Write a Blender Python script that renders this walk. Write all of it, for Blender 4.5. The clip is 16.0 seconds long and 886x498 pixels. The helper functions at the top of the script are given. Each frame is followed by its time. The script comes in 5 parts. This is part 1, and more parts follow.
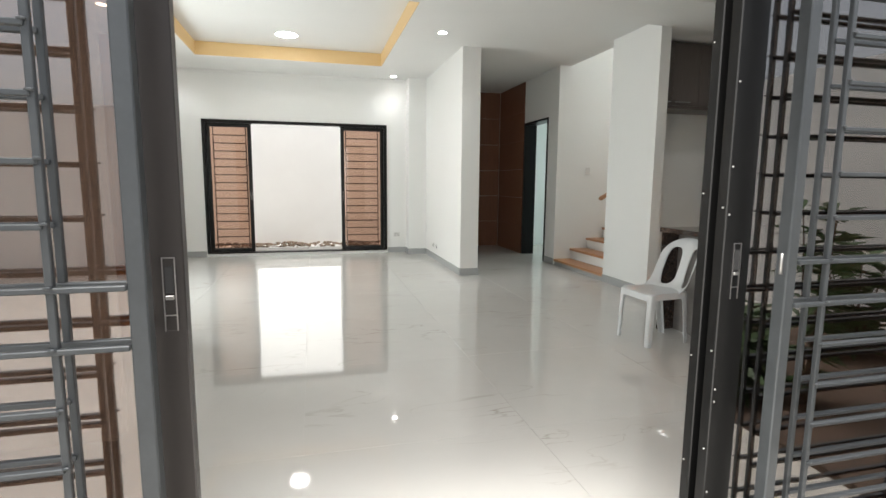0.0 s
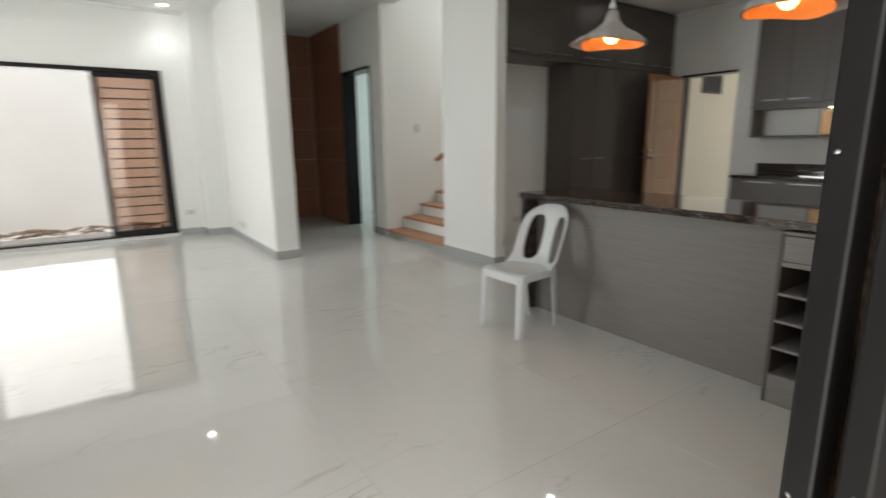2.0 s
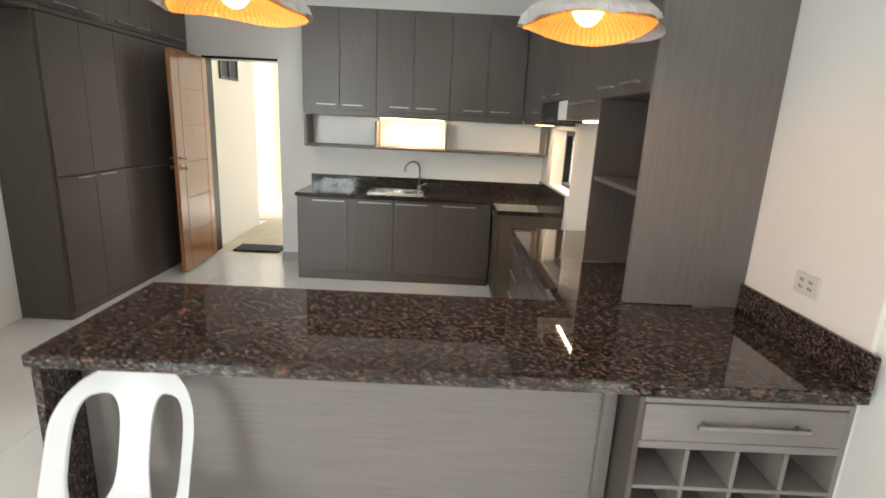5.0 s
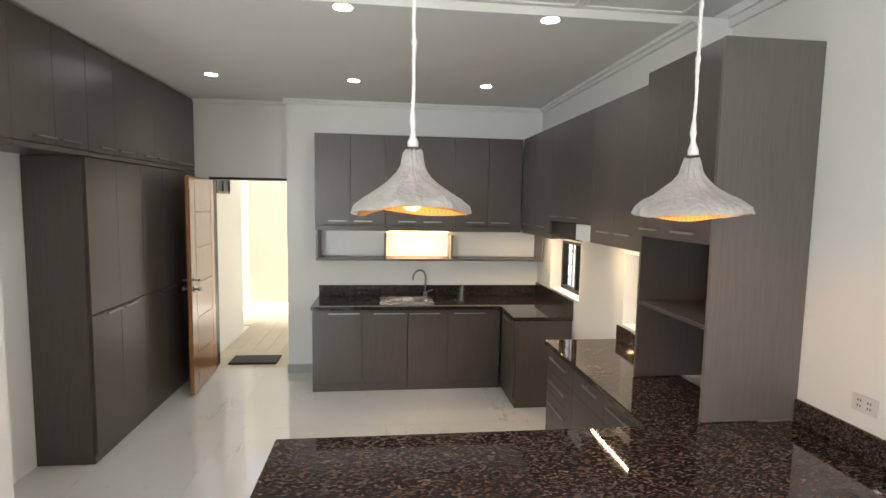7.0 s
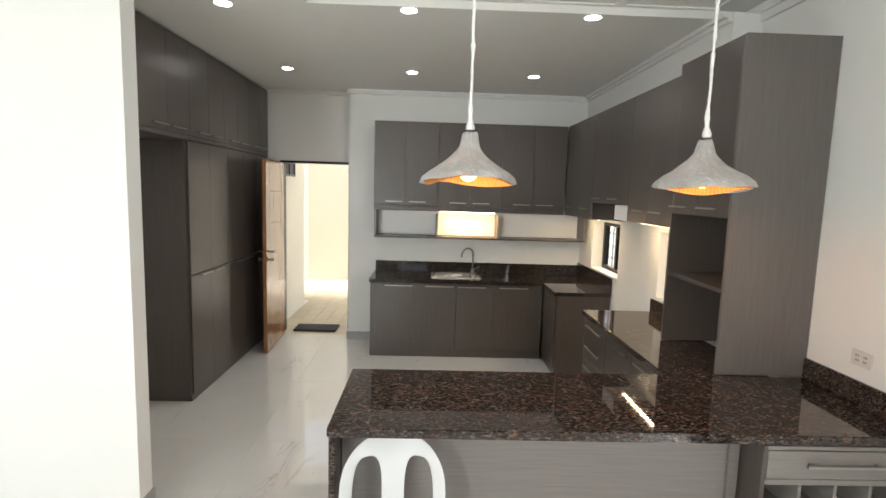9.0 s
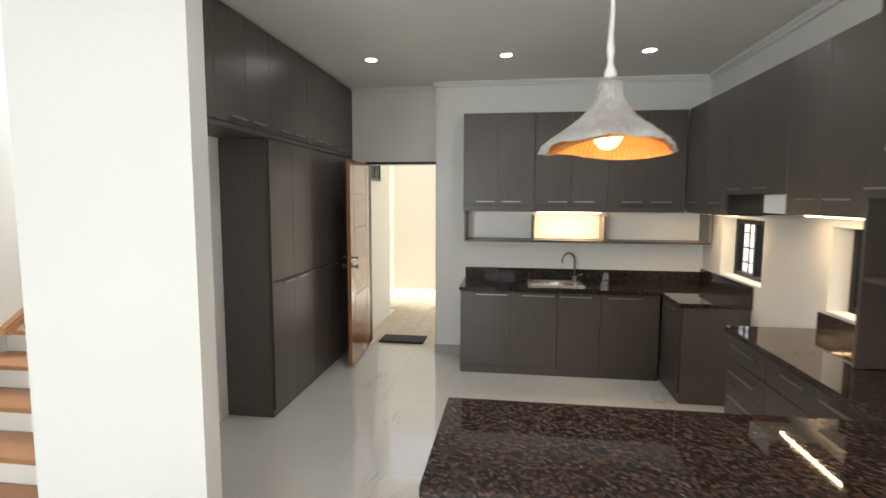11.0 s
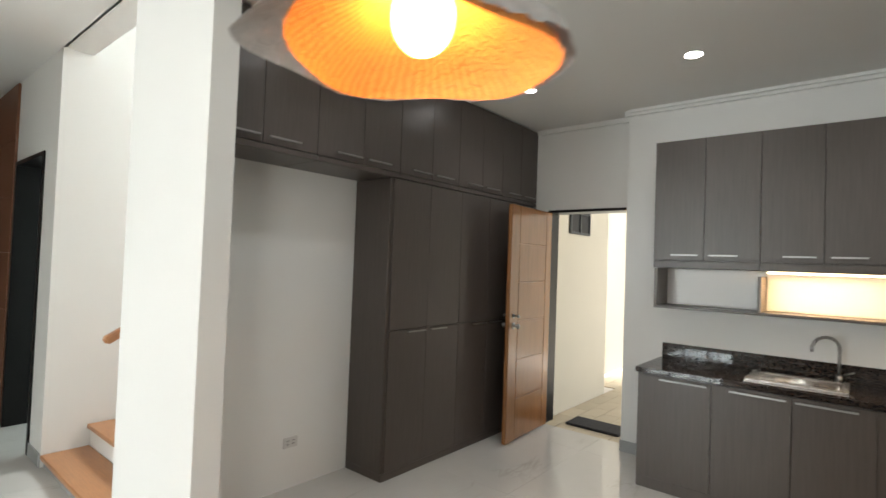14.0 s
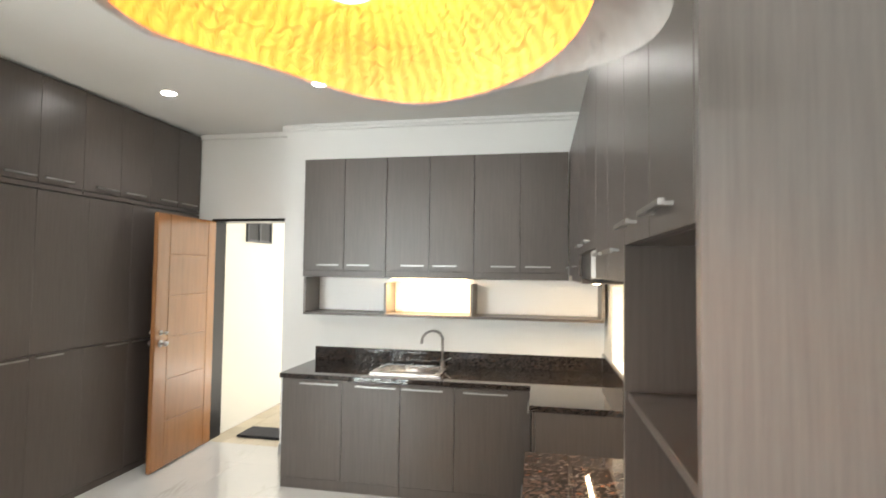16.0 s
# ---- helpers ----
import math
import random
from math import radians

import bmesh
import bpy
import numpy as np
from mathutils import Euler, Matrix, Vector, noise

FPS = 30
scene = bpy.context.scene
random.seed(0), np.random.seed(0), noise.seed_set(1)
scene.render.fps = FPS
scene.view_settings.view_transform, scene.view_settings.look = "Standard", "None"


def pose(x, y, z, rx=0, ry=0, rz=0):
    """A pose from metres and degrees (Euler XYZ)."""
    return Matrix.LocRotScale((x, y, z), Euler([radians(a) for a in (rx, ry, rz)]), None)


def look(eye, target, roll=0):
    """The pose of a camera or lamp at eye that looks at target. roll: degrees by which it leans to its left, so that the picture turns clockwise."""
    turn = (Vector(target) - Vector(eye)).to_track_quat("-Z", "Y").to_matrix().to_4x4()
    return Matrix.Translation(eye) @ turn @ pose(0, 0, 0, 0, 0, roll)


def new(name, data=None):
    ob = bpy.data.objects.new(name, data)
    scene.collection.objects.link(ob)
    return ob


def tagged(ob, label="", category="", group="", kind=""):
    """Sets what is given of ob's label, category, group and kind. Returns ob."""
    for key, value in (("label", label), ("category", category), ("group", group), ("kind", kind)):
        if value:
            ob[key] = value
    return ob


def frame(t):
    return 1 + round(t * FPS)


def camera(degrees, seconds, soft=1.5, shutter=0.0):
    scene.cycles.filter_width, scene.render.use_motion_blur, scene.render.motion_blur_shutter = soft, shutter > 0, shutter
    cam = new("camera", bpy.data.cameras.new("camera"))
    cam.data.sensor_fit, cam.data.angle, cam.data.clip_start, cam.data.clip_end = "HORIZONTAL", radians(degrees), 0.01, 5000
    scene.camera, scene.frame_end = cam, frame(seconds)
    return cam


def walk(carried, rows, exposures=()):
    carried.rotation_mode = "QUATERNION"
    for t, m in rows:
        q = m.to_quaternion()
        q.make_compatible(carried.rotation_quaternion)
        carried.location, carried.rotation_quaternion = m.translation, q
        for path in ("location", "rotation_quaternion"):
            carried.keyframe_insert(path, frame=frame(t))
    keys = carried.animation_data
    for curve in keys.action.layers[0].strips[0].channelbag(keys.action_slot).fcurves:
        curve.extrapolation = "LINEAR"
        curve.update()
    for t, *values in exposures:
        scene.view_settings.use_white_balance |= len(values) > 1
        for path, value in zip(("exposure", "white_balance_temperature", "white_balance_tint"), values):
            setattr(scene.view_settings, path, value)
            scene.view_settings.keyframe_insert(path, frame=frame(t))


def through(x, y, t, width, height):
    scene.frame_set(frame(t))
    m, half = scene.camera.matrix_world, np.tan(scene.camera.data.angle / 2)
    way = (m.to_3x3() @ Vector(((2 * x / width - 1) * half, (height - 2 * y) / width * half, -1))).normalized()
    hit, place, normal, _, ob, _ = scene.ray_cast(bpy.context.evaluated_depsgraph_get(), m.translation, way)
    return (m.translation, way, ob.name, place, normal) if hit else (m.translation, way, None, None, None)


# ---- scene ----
cam = camera(82.2, 16.0, shutter=0.5)
PATH = [
    (0, (0.222, 0.111, 1.327), (0.712, 2.032, 1.067), 0.5),
    (0.5, (0.236, 0.159, 1.35), (0.711, 2.080, 1.057), 0.8),
    (1, (0.348, 0.386, 1.324), (0.849, 2.297, 1.007), 1.1),
    (1.5, (0.387, 0.757, 1.325), (1.136, 2.578, 0.971), 1.2),
    (2, (0.574, 1.18, 1.318), (1.679, 2.796, 0.909), -0.7),
    (2.5, (0.776, 1.604, 1.344), (2.326, 2.798, 0.927), -2.1),
    (3, (1.036, 1.899, 1.402), (2.836, 2.643, 0.947), -0.7),
    (3.5, (1.352, 2.182, 1.442), (3.231, 2.634, 0.924), -0.2),
    (4, (1.687, 2.381, 1.451), (3.586, 2.691, 0.906), 0.6),
    (4.5, (1.852, 2.645, 1.520), (3.789, 2.726, 1.028), 2.5),
    (5, (1.91, 2.865, 1.655), (3.849, 2.851, 1.166), 2.8),
    (5.2, (1.918, 2.96, 1.719), (3.86, 2.893, 1.246), 2.7),
    (7.3, (1.668, 3.652, 1.982), (3.647, 3.422, 1.816), 0.9),
    (7.5, (1.586, 3.668, 1.965), (3.567, 3.444, 1.803), 0.9),
    (8, (1.288, 3.632, 1.932), (3.272, 3.457, 1.755), 0.8),
    (10.3, (1.378, 3.721, 1.836), (3.361, 3.87, 1.617), 1.3),
    (10.5, (1.455, 3.719, 1.818), (3.436, 3.916, 1.623), 0.5),
    (11, (1.846, 3.797, 1.79), (3.818, 4.068, 1.594), 0.2),
    (11.5, (2.267, 3.862, 1.728), (4.231, 4.196, 1.547), 0.2),
    (12, (2.561, 3.861, 1.705), (4.495, 4.358, 1.586), -0.4),
    (12.5, (2.781, 3.751, 1.702), (4.606, 4.566, 1.638), 0.4),
    (13, (2.92, 3.536, 1.648), (4.56, 4.681, 1.656), 1.5),
    (13.5, (2.96, 3.27, 1.65), (4.504, 4.54, 1.695), 1.5),
    (14, (2.984, 2.983, 1.639), (4.519, 4.265, 1.691), 2.1),
    (14.5, (3.076, 2.707, 1.639), (4.693, 3.883, 1.679), 3.0),
    (15, (3.125, 2.546, 1.635), (4.921, 3.426, 1.653), 1.9),
    (15.5, (3.219, 2.354, 1.667), (5.142, 2.905, 1.664), 0.6),
    (16, (3.174, 2.301, 1.728), (5.137, 2.675, 1.813), 0.7),
]
walk(cam, [(t, look(eye, target, roll)) for t, eye, target, roll in PATH], exposures=((0.0, 0.87), (1.5, 0.87), (2.0, 0.82), (2.2, 0.92), (2.5, 1.33), (3.0, 1.78), (4.0, 1.92), (5.0, 2.1), (7.5, 1.96), (8.0, 1.98), (10.5, 1.74), (13.0, 1.76), (14.5, 1.78), (15.0, 1.98), (15.5, 2.75), (16.0, 2.8)))

# ---- world, sun, large lights ----
world = bpy.data.worlds.new("world")
scene.world = world
world.use_nodes = True
wn, wl = world.node_tree.nodes, world.node_tree.links
sky = wn.new("ShaderNodeTexSky")
sky.sky_type, sky.sun_disc = "NISHITA", False
sky.sun_elevation, sky.sun_rotation = radians(75.8), radians(198)
sky.dust_density, sky.ozone_density = 4.0, 0.6
wn["Background"].inputs["Strength"].default_value = 0.15
soften = wn.new("ShaderNodeHueSaturation")
soften.inputs["Saturation"].default_value = 0.35
wl.new(sky.outputs[0], soften.inputs["Color"])
wl.new(soften.outputs[0], wn["Background"].inputs["Color"])


def lamp(name, kind, m, energy, color=(1, 1, 1), angle=None, shape=None, size=None, size_y=None, spot=None, blend=0.5, soft=None):
    data = bpy.data.lights.new(name, kind)
    data.energy, data.color = energy, color
    if angle is not None:
        data.angle = angle
    if shape:
        data.shape, data.size = shape, size
        if size_y:
            data.size_y = size_y
    if spot:
        data.spot_size, data.spot_blend = spot, blend
    if soft is not None:
        data.shadow_soft_size = soft
    ob = new(name, data)
    ob.matrix_world = m
    return ob


lamp("sun", "SUN", look((0, 0, 0), (0.08, 0.24, -1.0)), 2.2, (1, 0.97, 0.92), angle=radians(20))
DAY = (0.95, 1.0, 0.995)
WARM = (1.0, 0.70, 0.38)
CZ = 3.08
LZ = 3.17
# daylight at the openings
lamp("sky_front", "AREA", look((0.70, 1.30, 1.3), (1.2, 5.0, 0.7)), 18, (1.0, 0.97, 0.91), shape="RECTANGLE", size=1.35, size_y=2.3)
lamp("sky_back", "AREA", look((-0.05, 9.95, 1.35), (-0.05, 5.0, 1.0)), 11, (1.0, 0.98, 0.93), shape="RECTANGLE", size=1.5, size_y=2.1)
lamp("sky_west", "AREA", look((-2.52, 6.4, 1.6), (2.0, 6.2, 1.2)), 61, DAY, shape="RECTANGLE", size=1.7, size_y=1.8)
lamp("sky_kitchen_door", "AREA", look((8.05, 5.1, 1.2), (5.0, 4.9, 0.9)), 0.6, (1.0, 0.95, 0.82), shape="RECTANGLE", size=0.8, size_y=2.0)
# strips under the wall cabinets and in the open shelf
lamp("strip_light", "AREA", pose(5.05, 1.95, 1.682), 1.5, WARM, shape="RECTANGLE", size=0.85, size_y=0.02)
lamp("strip_light", "AREA", pose(6.75, 1.95, 1.652), 1.5, WARM, shape="RECTANGLE", size=0.7, size_y=0.02)
lamp("strip_light", "AREA", pose(7.37, 3.21, 1.640), 2.0, (1.0, 0.62, 0.29), shape="RECTANGLE", size=0.02, size_y=0.66)
DOWN_KITCHEN = ((6.59, 5.13), (6.58, 3.88), (6.58, 2.65), (4.80, 5.05), (4.80, 3.84), (4.80, 2.62))
DOWN_LIVING = ((1.64, 9.30), (-1.90, 9.20), (1.82, 6.50), (-1.90, 6.50))
for x, y, z, e in [(*p, CZ, 4.2) for p in DOWN_KITCHEN] + [(*p, LZ, 6.0) for p in DOWN_LIVING]:
    lamp("downlight_lamp", "SPOT", pose(x, y, z - 0.03), e, (0.95, 0.98, 1.0), spot=radians(125), blend=0.7, soft=0.05)
lamp("ceiling_disc_lamp", "AREA", pose(-0.09, 7.91, LZ + 0.18), 3, (1.0, 0.98, 0.95), shape="DISK", size=0.22)
# pendant bulbs
for x, y in ((3.54, 3.503), (3.556, 2.455)):
    lamp("bulb_lamp", "POINT", pose(x, y, 1.995), 0.13, (1.0, 0.35, 0.085), soft=0.035)

# ---- materials ----
def material(name, color, rough=0.5, metal=0.0, vary=0.06, scale=3.0, bump=0.0, bump_scale=80.0, spec=0.5, stretch=(1, 1, 1), emit=None, per_piece=0.0):
    """A principled surface with two scales of tone variation and fine relief."""
    m = bpy.data.materials.new(name)
    m.use_nodes = True
    n, l = m.node_tree.nodes, m.node_tree.links
    b = n["Principled BSDF"]
    b.inputs["Metallic"].default_value = metal
    b.inputs["Specular IOR Level"].default_value = spec
    tex, mapping = n.new("ShaderNodeTexCoord"), n.new("ShaderNodeMapping")
    mapping.inputs["Scale"].default_value = stretch
    l.new(tex.outputs["Object"], mapping.inputs["Vector"])
    big, fine = n.new("ShaderNodeTexNoise"), n.new("ShaderNodeTexNoise")
    big.inputs["Scale"].default_value, big.inputs["Detail"].default_value = scale, 5
    fine.inputs["Scale"].default_value, fine.inputs["Detail"].default_value = bump_scale, 3
    l.new(mapping.outputs[0], big.inputs["Vector"])
    l.new(mapping.outputs[0], fine.inputs["Vector"])
    mix = n.new("ShaderNodeMix")
    mix.data_type = "RGBA"
    mix.inputs["A"].default_value = (*[c * (1 - vary) for c in color], 1)
    mix.inputs["B"].default_value = (*[min(1, c * (1 + vary)) for c in color], 1)
    blend = n.new("ShaderNodeMath")
    blend.operation = "MULTIPLY_ADD"
    l.new(fine.outputs[0], blend.inputs[0])
    blend.inputs[1].default_value = 0.4
    l.new(big.outputs[0], blend.inputs[2])
    sub = n.new("ShaderNodeMath")
    sub.operation, sub.use_clamp = "SUBTRACT", True
    l.new(blend.outputs[0], sub.inputs[0])
    sub.inputs[1].default_value = 0.2
    l.new(sub.outputs[0], mix.inputs["Factor"])
    out = mix.outputs["Result"]
    if per_piece:
        info, hsv, ramp = n.new("ShaderNodeObjectInfo"), n.new("ShaderNodeHueSaturation"), n.new("ShaderNodeMapRange")
        ramp.inputs["To Min"].default_value, ramp.inputs["To Max"].default_value = 1 - per_piece, 1 + per_piece
        l.new(info.outputs["Random"], ramp.inputs["Value"])
        l.new(ramp.outputs[0], hsv.inputs["Value"])
        l.new(out, hsv.inputs["Color"])
        out = hsv.outputs[0]
    l.new(out, b.inputs["Base Color"])
    rr = n.new("ShaderNodeMapRange")
    rr.inputs["To Min"].default_value, rr.inputs["To Max"].default_value = max(0.02, rough * 0.85), min(1, rough * 1.15)
    l.new(big.outputs[0], rr.inputs["Value"])
    l.new(rr.outputs[0], b.inputs["Roughness"])
    if bump:
        bp = n.new("ShaderNodeBump")
        bp.inputs["Strength"].default_value, bp.inputs["Distance"].default_value = bump, 0.002
        l.new(fine.outputs[0], bp.inputs["Height"])
        l.new(bp.outputs[0], b.inputs["Normal"])
    if emit:
        b.inputs["Emission Color"].default_value, b.inputs["Emission Strength"].default_value = (*emit[0], 1), emit[1]
    return m


def marble_tile():
    """Polished pale porcelain with thin grey-brown veins, another cut on each tile."""
    m = material("marble_porcelain", (0.565, 0.558, 0.532), 0.045, vary=0.05, scale=1.6, bump_scale=9)
    n, l = m.node_tree.nodes, m.node_tree.links
    b = n["Principled BSDF"]
    info, tex, add, comb = n.new("ShaderNodeObjectInfo"), n.new("ShaderNodeTexCoord"), n.new("ShaderNodeVectorMath"), n.new("ShaderNodeCombineXYZ")
    mul = n.new("ShaderNodeMath")
    mul.operation = "MULTIPLY"
    mul.inputs[1].default_value = 37.0
    l.new(info.outputs["Random"], mul.inputs[0])
    for k in range(3):
        l.new(mul.outputs[0], comb.inputs[k])
    l.new(tex.outputs["Object"], add.inputs[0])
    l.new(comb.outputs[0], add.inputs[1])
    turn = n.new("ShaderNodeMapping")
    turn.inputs["Rotation"].default_value, turn.inputs["Scale"].default_value = (0, 0, 0.7), (0.45, 1.5, 1.0)
    l.new(add.outputs[0], turn.inputs["Vector"])
    veins = []
    for scale, width, detail in ((0.9, 0.007, 6), (2.2, 0.006, 5)):
        no, ra = n.new("ShaderNodeTexNoise"), n.new("ShaderNodeMapRange")
        no.inputs["Scale"].default_value, no.inputs["Detail"].default_value, no.inputs["Distortion"].default_value = scale, detail, 0.5
        l.new(turn.outputs[0], no.inputs["Vector"])
        sub, absn = n.new("ShaderNodeMath"), n.new("ShaderNodeMath")
        sub.operation, absn.operation = "SUBTRACT", "ABSOLUTE"
        sub.inputs[1].default_value = 0.5
        l.new(no.outputs[0], sub.inputs[0])
        l.new(sub.outputs[0], absn.inputs[0])
        ra.inputs["From Min"].default_value, ra.inputs["From Max"].default_value = 0.0, width
        ra.inputs["To Min"].default_value, ra.inputs["To Max"].default_value = 1.0, 0.0
        l.new(absn.outputs[0], ra.inputs["Value"])
        veins.append(ra)
    mask, gate, gr = n.new("ShaderNodeTexNoise"), n.new("ShaderNodeMath"), n.new("ShaderNodeMapRange")
    mask.inputs["Scale"].default_value = 1.7
    l.new(add.outputs[0], mask.inputs["Vector"])
    gr.inputs["From Min"].default_value, gr.inputs["From Max"].default_value = 0.53, 0.72
    l.new(mask.outputs[0], gr.inputs["Value"])
    top = n.new("ShaderNodeMath")
    top.operation = "MAXIMUM"
    l.new(veins[0].outputs[0], top.inputs[0])
    l.new(veins[1].outputs[0], top.inputs[1])
    gate.operation = "MULTIPLY"
    l.new(top.outputs[0], gate.inputs[0])
    l.new(gr.outputs[0], gate.inputs[1])
    mix = n.new("ShaderNodeMix")
    mix.data_type = "RGBA"
    mix.inputs["B"].default_value = (0.38, 0.35, 0.31, 1)
    l.new(gate.outputs[0], mix.inputs["Factor"])
    old = b.inputs["Base Color"].links[0].from_socket
    l.new(old, mix.inputs["A"])
    l.new(mix.outputs["Result"], b.inputs["Base Color"])
    b.inputs["IOR"].default_value = 1.55
    return m


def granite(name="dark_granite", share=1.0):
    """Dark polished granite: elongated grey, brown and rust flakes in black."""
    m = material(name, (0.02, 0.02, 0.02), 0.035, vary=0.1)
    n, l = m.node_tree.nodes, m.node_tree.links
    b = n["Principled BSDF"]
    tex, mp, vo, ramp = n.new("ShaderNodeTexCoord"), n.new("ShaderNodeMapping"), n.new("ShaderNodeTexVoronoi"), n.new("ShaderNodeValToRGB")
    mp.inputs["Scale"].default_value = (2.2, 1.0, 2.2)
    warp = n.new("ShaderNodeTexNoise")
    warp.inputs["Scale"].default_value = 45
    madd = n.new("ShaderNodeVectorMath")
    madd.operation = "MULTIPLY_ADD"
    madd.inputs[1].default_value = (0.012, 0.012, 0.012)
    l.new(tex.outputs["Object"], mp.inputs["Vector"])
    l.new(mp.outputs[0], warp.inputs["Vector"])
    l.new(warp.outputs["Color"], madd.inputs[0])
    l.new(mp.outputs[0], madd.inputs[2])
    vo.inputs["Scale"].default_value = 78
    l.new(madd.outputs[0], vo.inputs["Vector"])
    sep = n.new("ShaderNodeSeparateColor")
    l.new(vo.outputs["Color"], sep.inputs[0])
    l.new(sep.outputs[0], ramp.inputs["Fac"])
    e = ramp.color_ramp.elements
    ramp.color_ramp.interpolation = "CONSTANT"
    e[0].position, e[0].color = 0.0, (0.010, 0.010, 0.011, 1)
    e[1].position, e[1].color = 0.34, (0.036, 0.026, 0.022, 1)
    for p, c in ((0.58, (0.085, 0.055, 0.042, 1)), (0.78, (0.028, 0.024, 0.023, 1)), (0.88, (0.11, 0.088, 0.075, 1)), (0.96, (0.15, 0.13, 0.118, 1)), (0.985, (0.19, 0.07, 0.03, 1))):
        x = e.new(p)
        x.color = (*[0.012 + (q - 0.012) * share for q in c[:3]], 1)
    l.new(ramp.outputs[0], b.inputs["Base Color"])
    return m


def tinted_glass(name, tint, ior=1.6):
    m = bpy.data.materials.new(name)
    m.use_nodes = True
    n, l = m.node_tree.nodes, m.node_tree.links
    n.remove(n["Principled BSDF"])
    clear, gloss, mix, fres = n.new("ShaderNodeBsdfTransparent"), n.new("ShaderNodeBsdfGlossy"), n.new("ShaderNodeMixShader"), n.new("ShaderNodeLayerWeight")
    clear.inputs["Color"].default_value = (*tint, 1)
    gloss.inputs["Roughness"].default_value = 0.01
    fres.inputs["Blend"].default_value = 0.5
    power, scale = n.new("ShaderNodeMath"), n.new("ShaderNodeMapRange")
    power.operation, power.inputs[1].default_value = "POWER", 5.0
    l.new(fres.outputs["Facing"], power.inputs[0])
    scale.inputs["To Min"].default_value, scale.inputs["To Max"].default_value = ((ior - 1) / (ior + 1)) ** 2, 0.95
    l.new(power.outputs[0], scale.inputs["Value"])
    l.new(scale.outputs[0], mix.inputs[0])
    l.new(clear.outputs[0], mix.inputs[1])
    l.new(gloss.outputs[0], mix.inputs[2])
    l.new(mix.outputs[0], n["Material Output"].inputs["Surface"])
    return m


def thin_cover(name, color, through, ripple=0.0, ripple_scale=40.0):
    """A thin woven or plastic sheet that passes some light."""
    m = bpy.data.materials.new(name)
    m.use_nodes = True
    n, l = m.node_tree.nodes, m.node_tree.links
    b = n["Principled BSDF"]
    b.inputs["Base Color"].default_value, b.inputs["Roughness"].default_value = (*color, 1), 0.45
    tr, mix = n.new("ShaderNodeBsdfTranslucent"), n.new("ShaderNodeMixShader")
    tr.inputs["Color"].default_value = (*color, 1)
    mix.inputs[0].default_value = through
    tex, no, bp, wv = n.new("ShaderNodeTexCoord"), n.new("ShaderNodeTexNoise"), n.new("ShaderNodeBump"), n.new("ShaderNodeTexWave")
    no.inputs["Scale"].default_value = ripple_scale
    no.inputs["Distortion"].default_value = 1.0
    l.new(tex.outputs["Object"], no.inputs["Vector"])
    bp.inputs["Strength"].default_value, bp.inputs["Distance"].default_value = ripple, 0.01
    l.new(no.outputs[0], bp.inputs["Height"])
    n.remove(wv)
    l.new(bp.outputs[0], b.inputs["Normal"])
    l.new(bp.outputs[0], tr.inputs["Normal"])
    l.new(b.outputs[0], mix.inputs[1])
    l.new(tr.outputs[0], mix.inputs[2])
    l.new(mix.outputs[0], n["Material Output"].inputs["Surface"])
    return m


WALL = material("white_wall_paint", (0.775, 0.778, 0.758), 0.55, vary=0.02, scale=1.2, bump=0.08, bump_scale=120)
CEIL = material("ceiling_paint", (0.775, 0.778, 0.758), 0.7, vary=0.02, bump=0.05)
WALL_OUT = material("outdoor_render", (0.80, 0.795, 0.775), 0.8, vary=0.06, scale=1.5, bump=0.3)
GROUND = material("grey_concrete", (0.58, 0.55, 0.50), 0.8, vary=0.15, scale=2.5, bump=0.4)
TILE = marble_tile()
GROUT = material("grout", (0.52, 0.51, 0.49), 0.5)
BASE = material("baseboard_tile", (0.36, 0.37, 0.37), 0.25, vary=0.04)
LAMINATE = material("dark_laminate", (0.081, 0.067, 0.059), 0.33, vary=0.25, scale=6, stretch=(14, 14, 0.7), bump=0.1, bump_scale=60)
LAMINATE_LIGHT = material("grey_laminate", (0.18, 0.165, 0.155), 0.4, vary=0.22, scale=6, stretch=(1, 0.7, 22), bump=0.1, bump_scale=60)
GRANITE = granite()
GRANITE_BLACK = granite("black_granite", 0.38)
BLACK = material("black_aluminium", (0.011, 0.011, 0.011), 0.35, metal=0.6, vary=0.1)
BRONZE_ALU = material("bronze_aluminium", (0.027, 0.023, 0.021), 0.4, metal=0.2, vary=0.12, scale=9)
STEEL_GREY = material("grey_painted_steel", (0.062, 0.068, 0.072), 0.4, metal=0.3, vary=0.2, scale=12, bump=0.1)
CHROME = material("brushed_steel", (0.38, 0.37, 0.36), 0.38, metal=1.0, vary=0.05)
WOOD = material("tread_wood", (0.42, 0.20, 0.09), 0.35, vary=0.25, scale=8, stretch=(12, 1, 1))
DOOR_WOOD = material("door_wood", (0.36, 0.17, 0.07), 0.25, vary=0.3, scale=5, stretch=(6, 6, 0.6))
BROWN = material("brown_panel", (0.20, 0.088, 0.048), 0.45, vary=0.2, scale=5, stretch=(6, 6, 0.6))
PLASTIC = material("white_plastic", (0.82, 0.82, 0.81), 0.35, vary=0.02)
CHAIR_PLASTIC = material("moulded_chair_plastic", (0.60, 0.615, 0.62), 0.38, vary=0.04, scale=7, bump=0.04, bump_scale=160)
DISC = material("lamp_disc", (0.9, 0.9, 0.9), 0.5, emit=((1, 0.98, 0.95), 18))
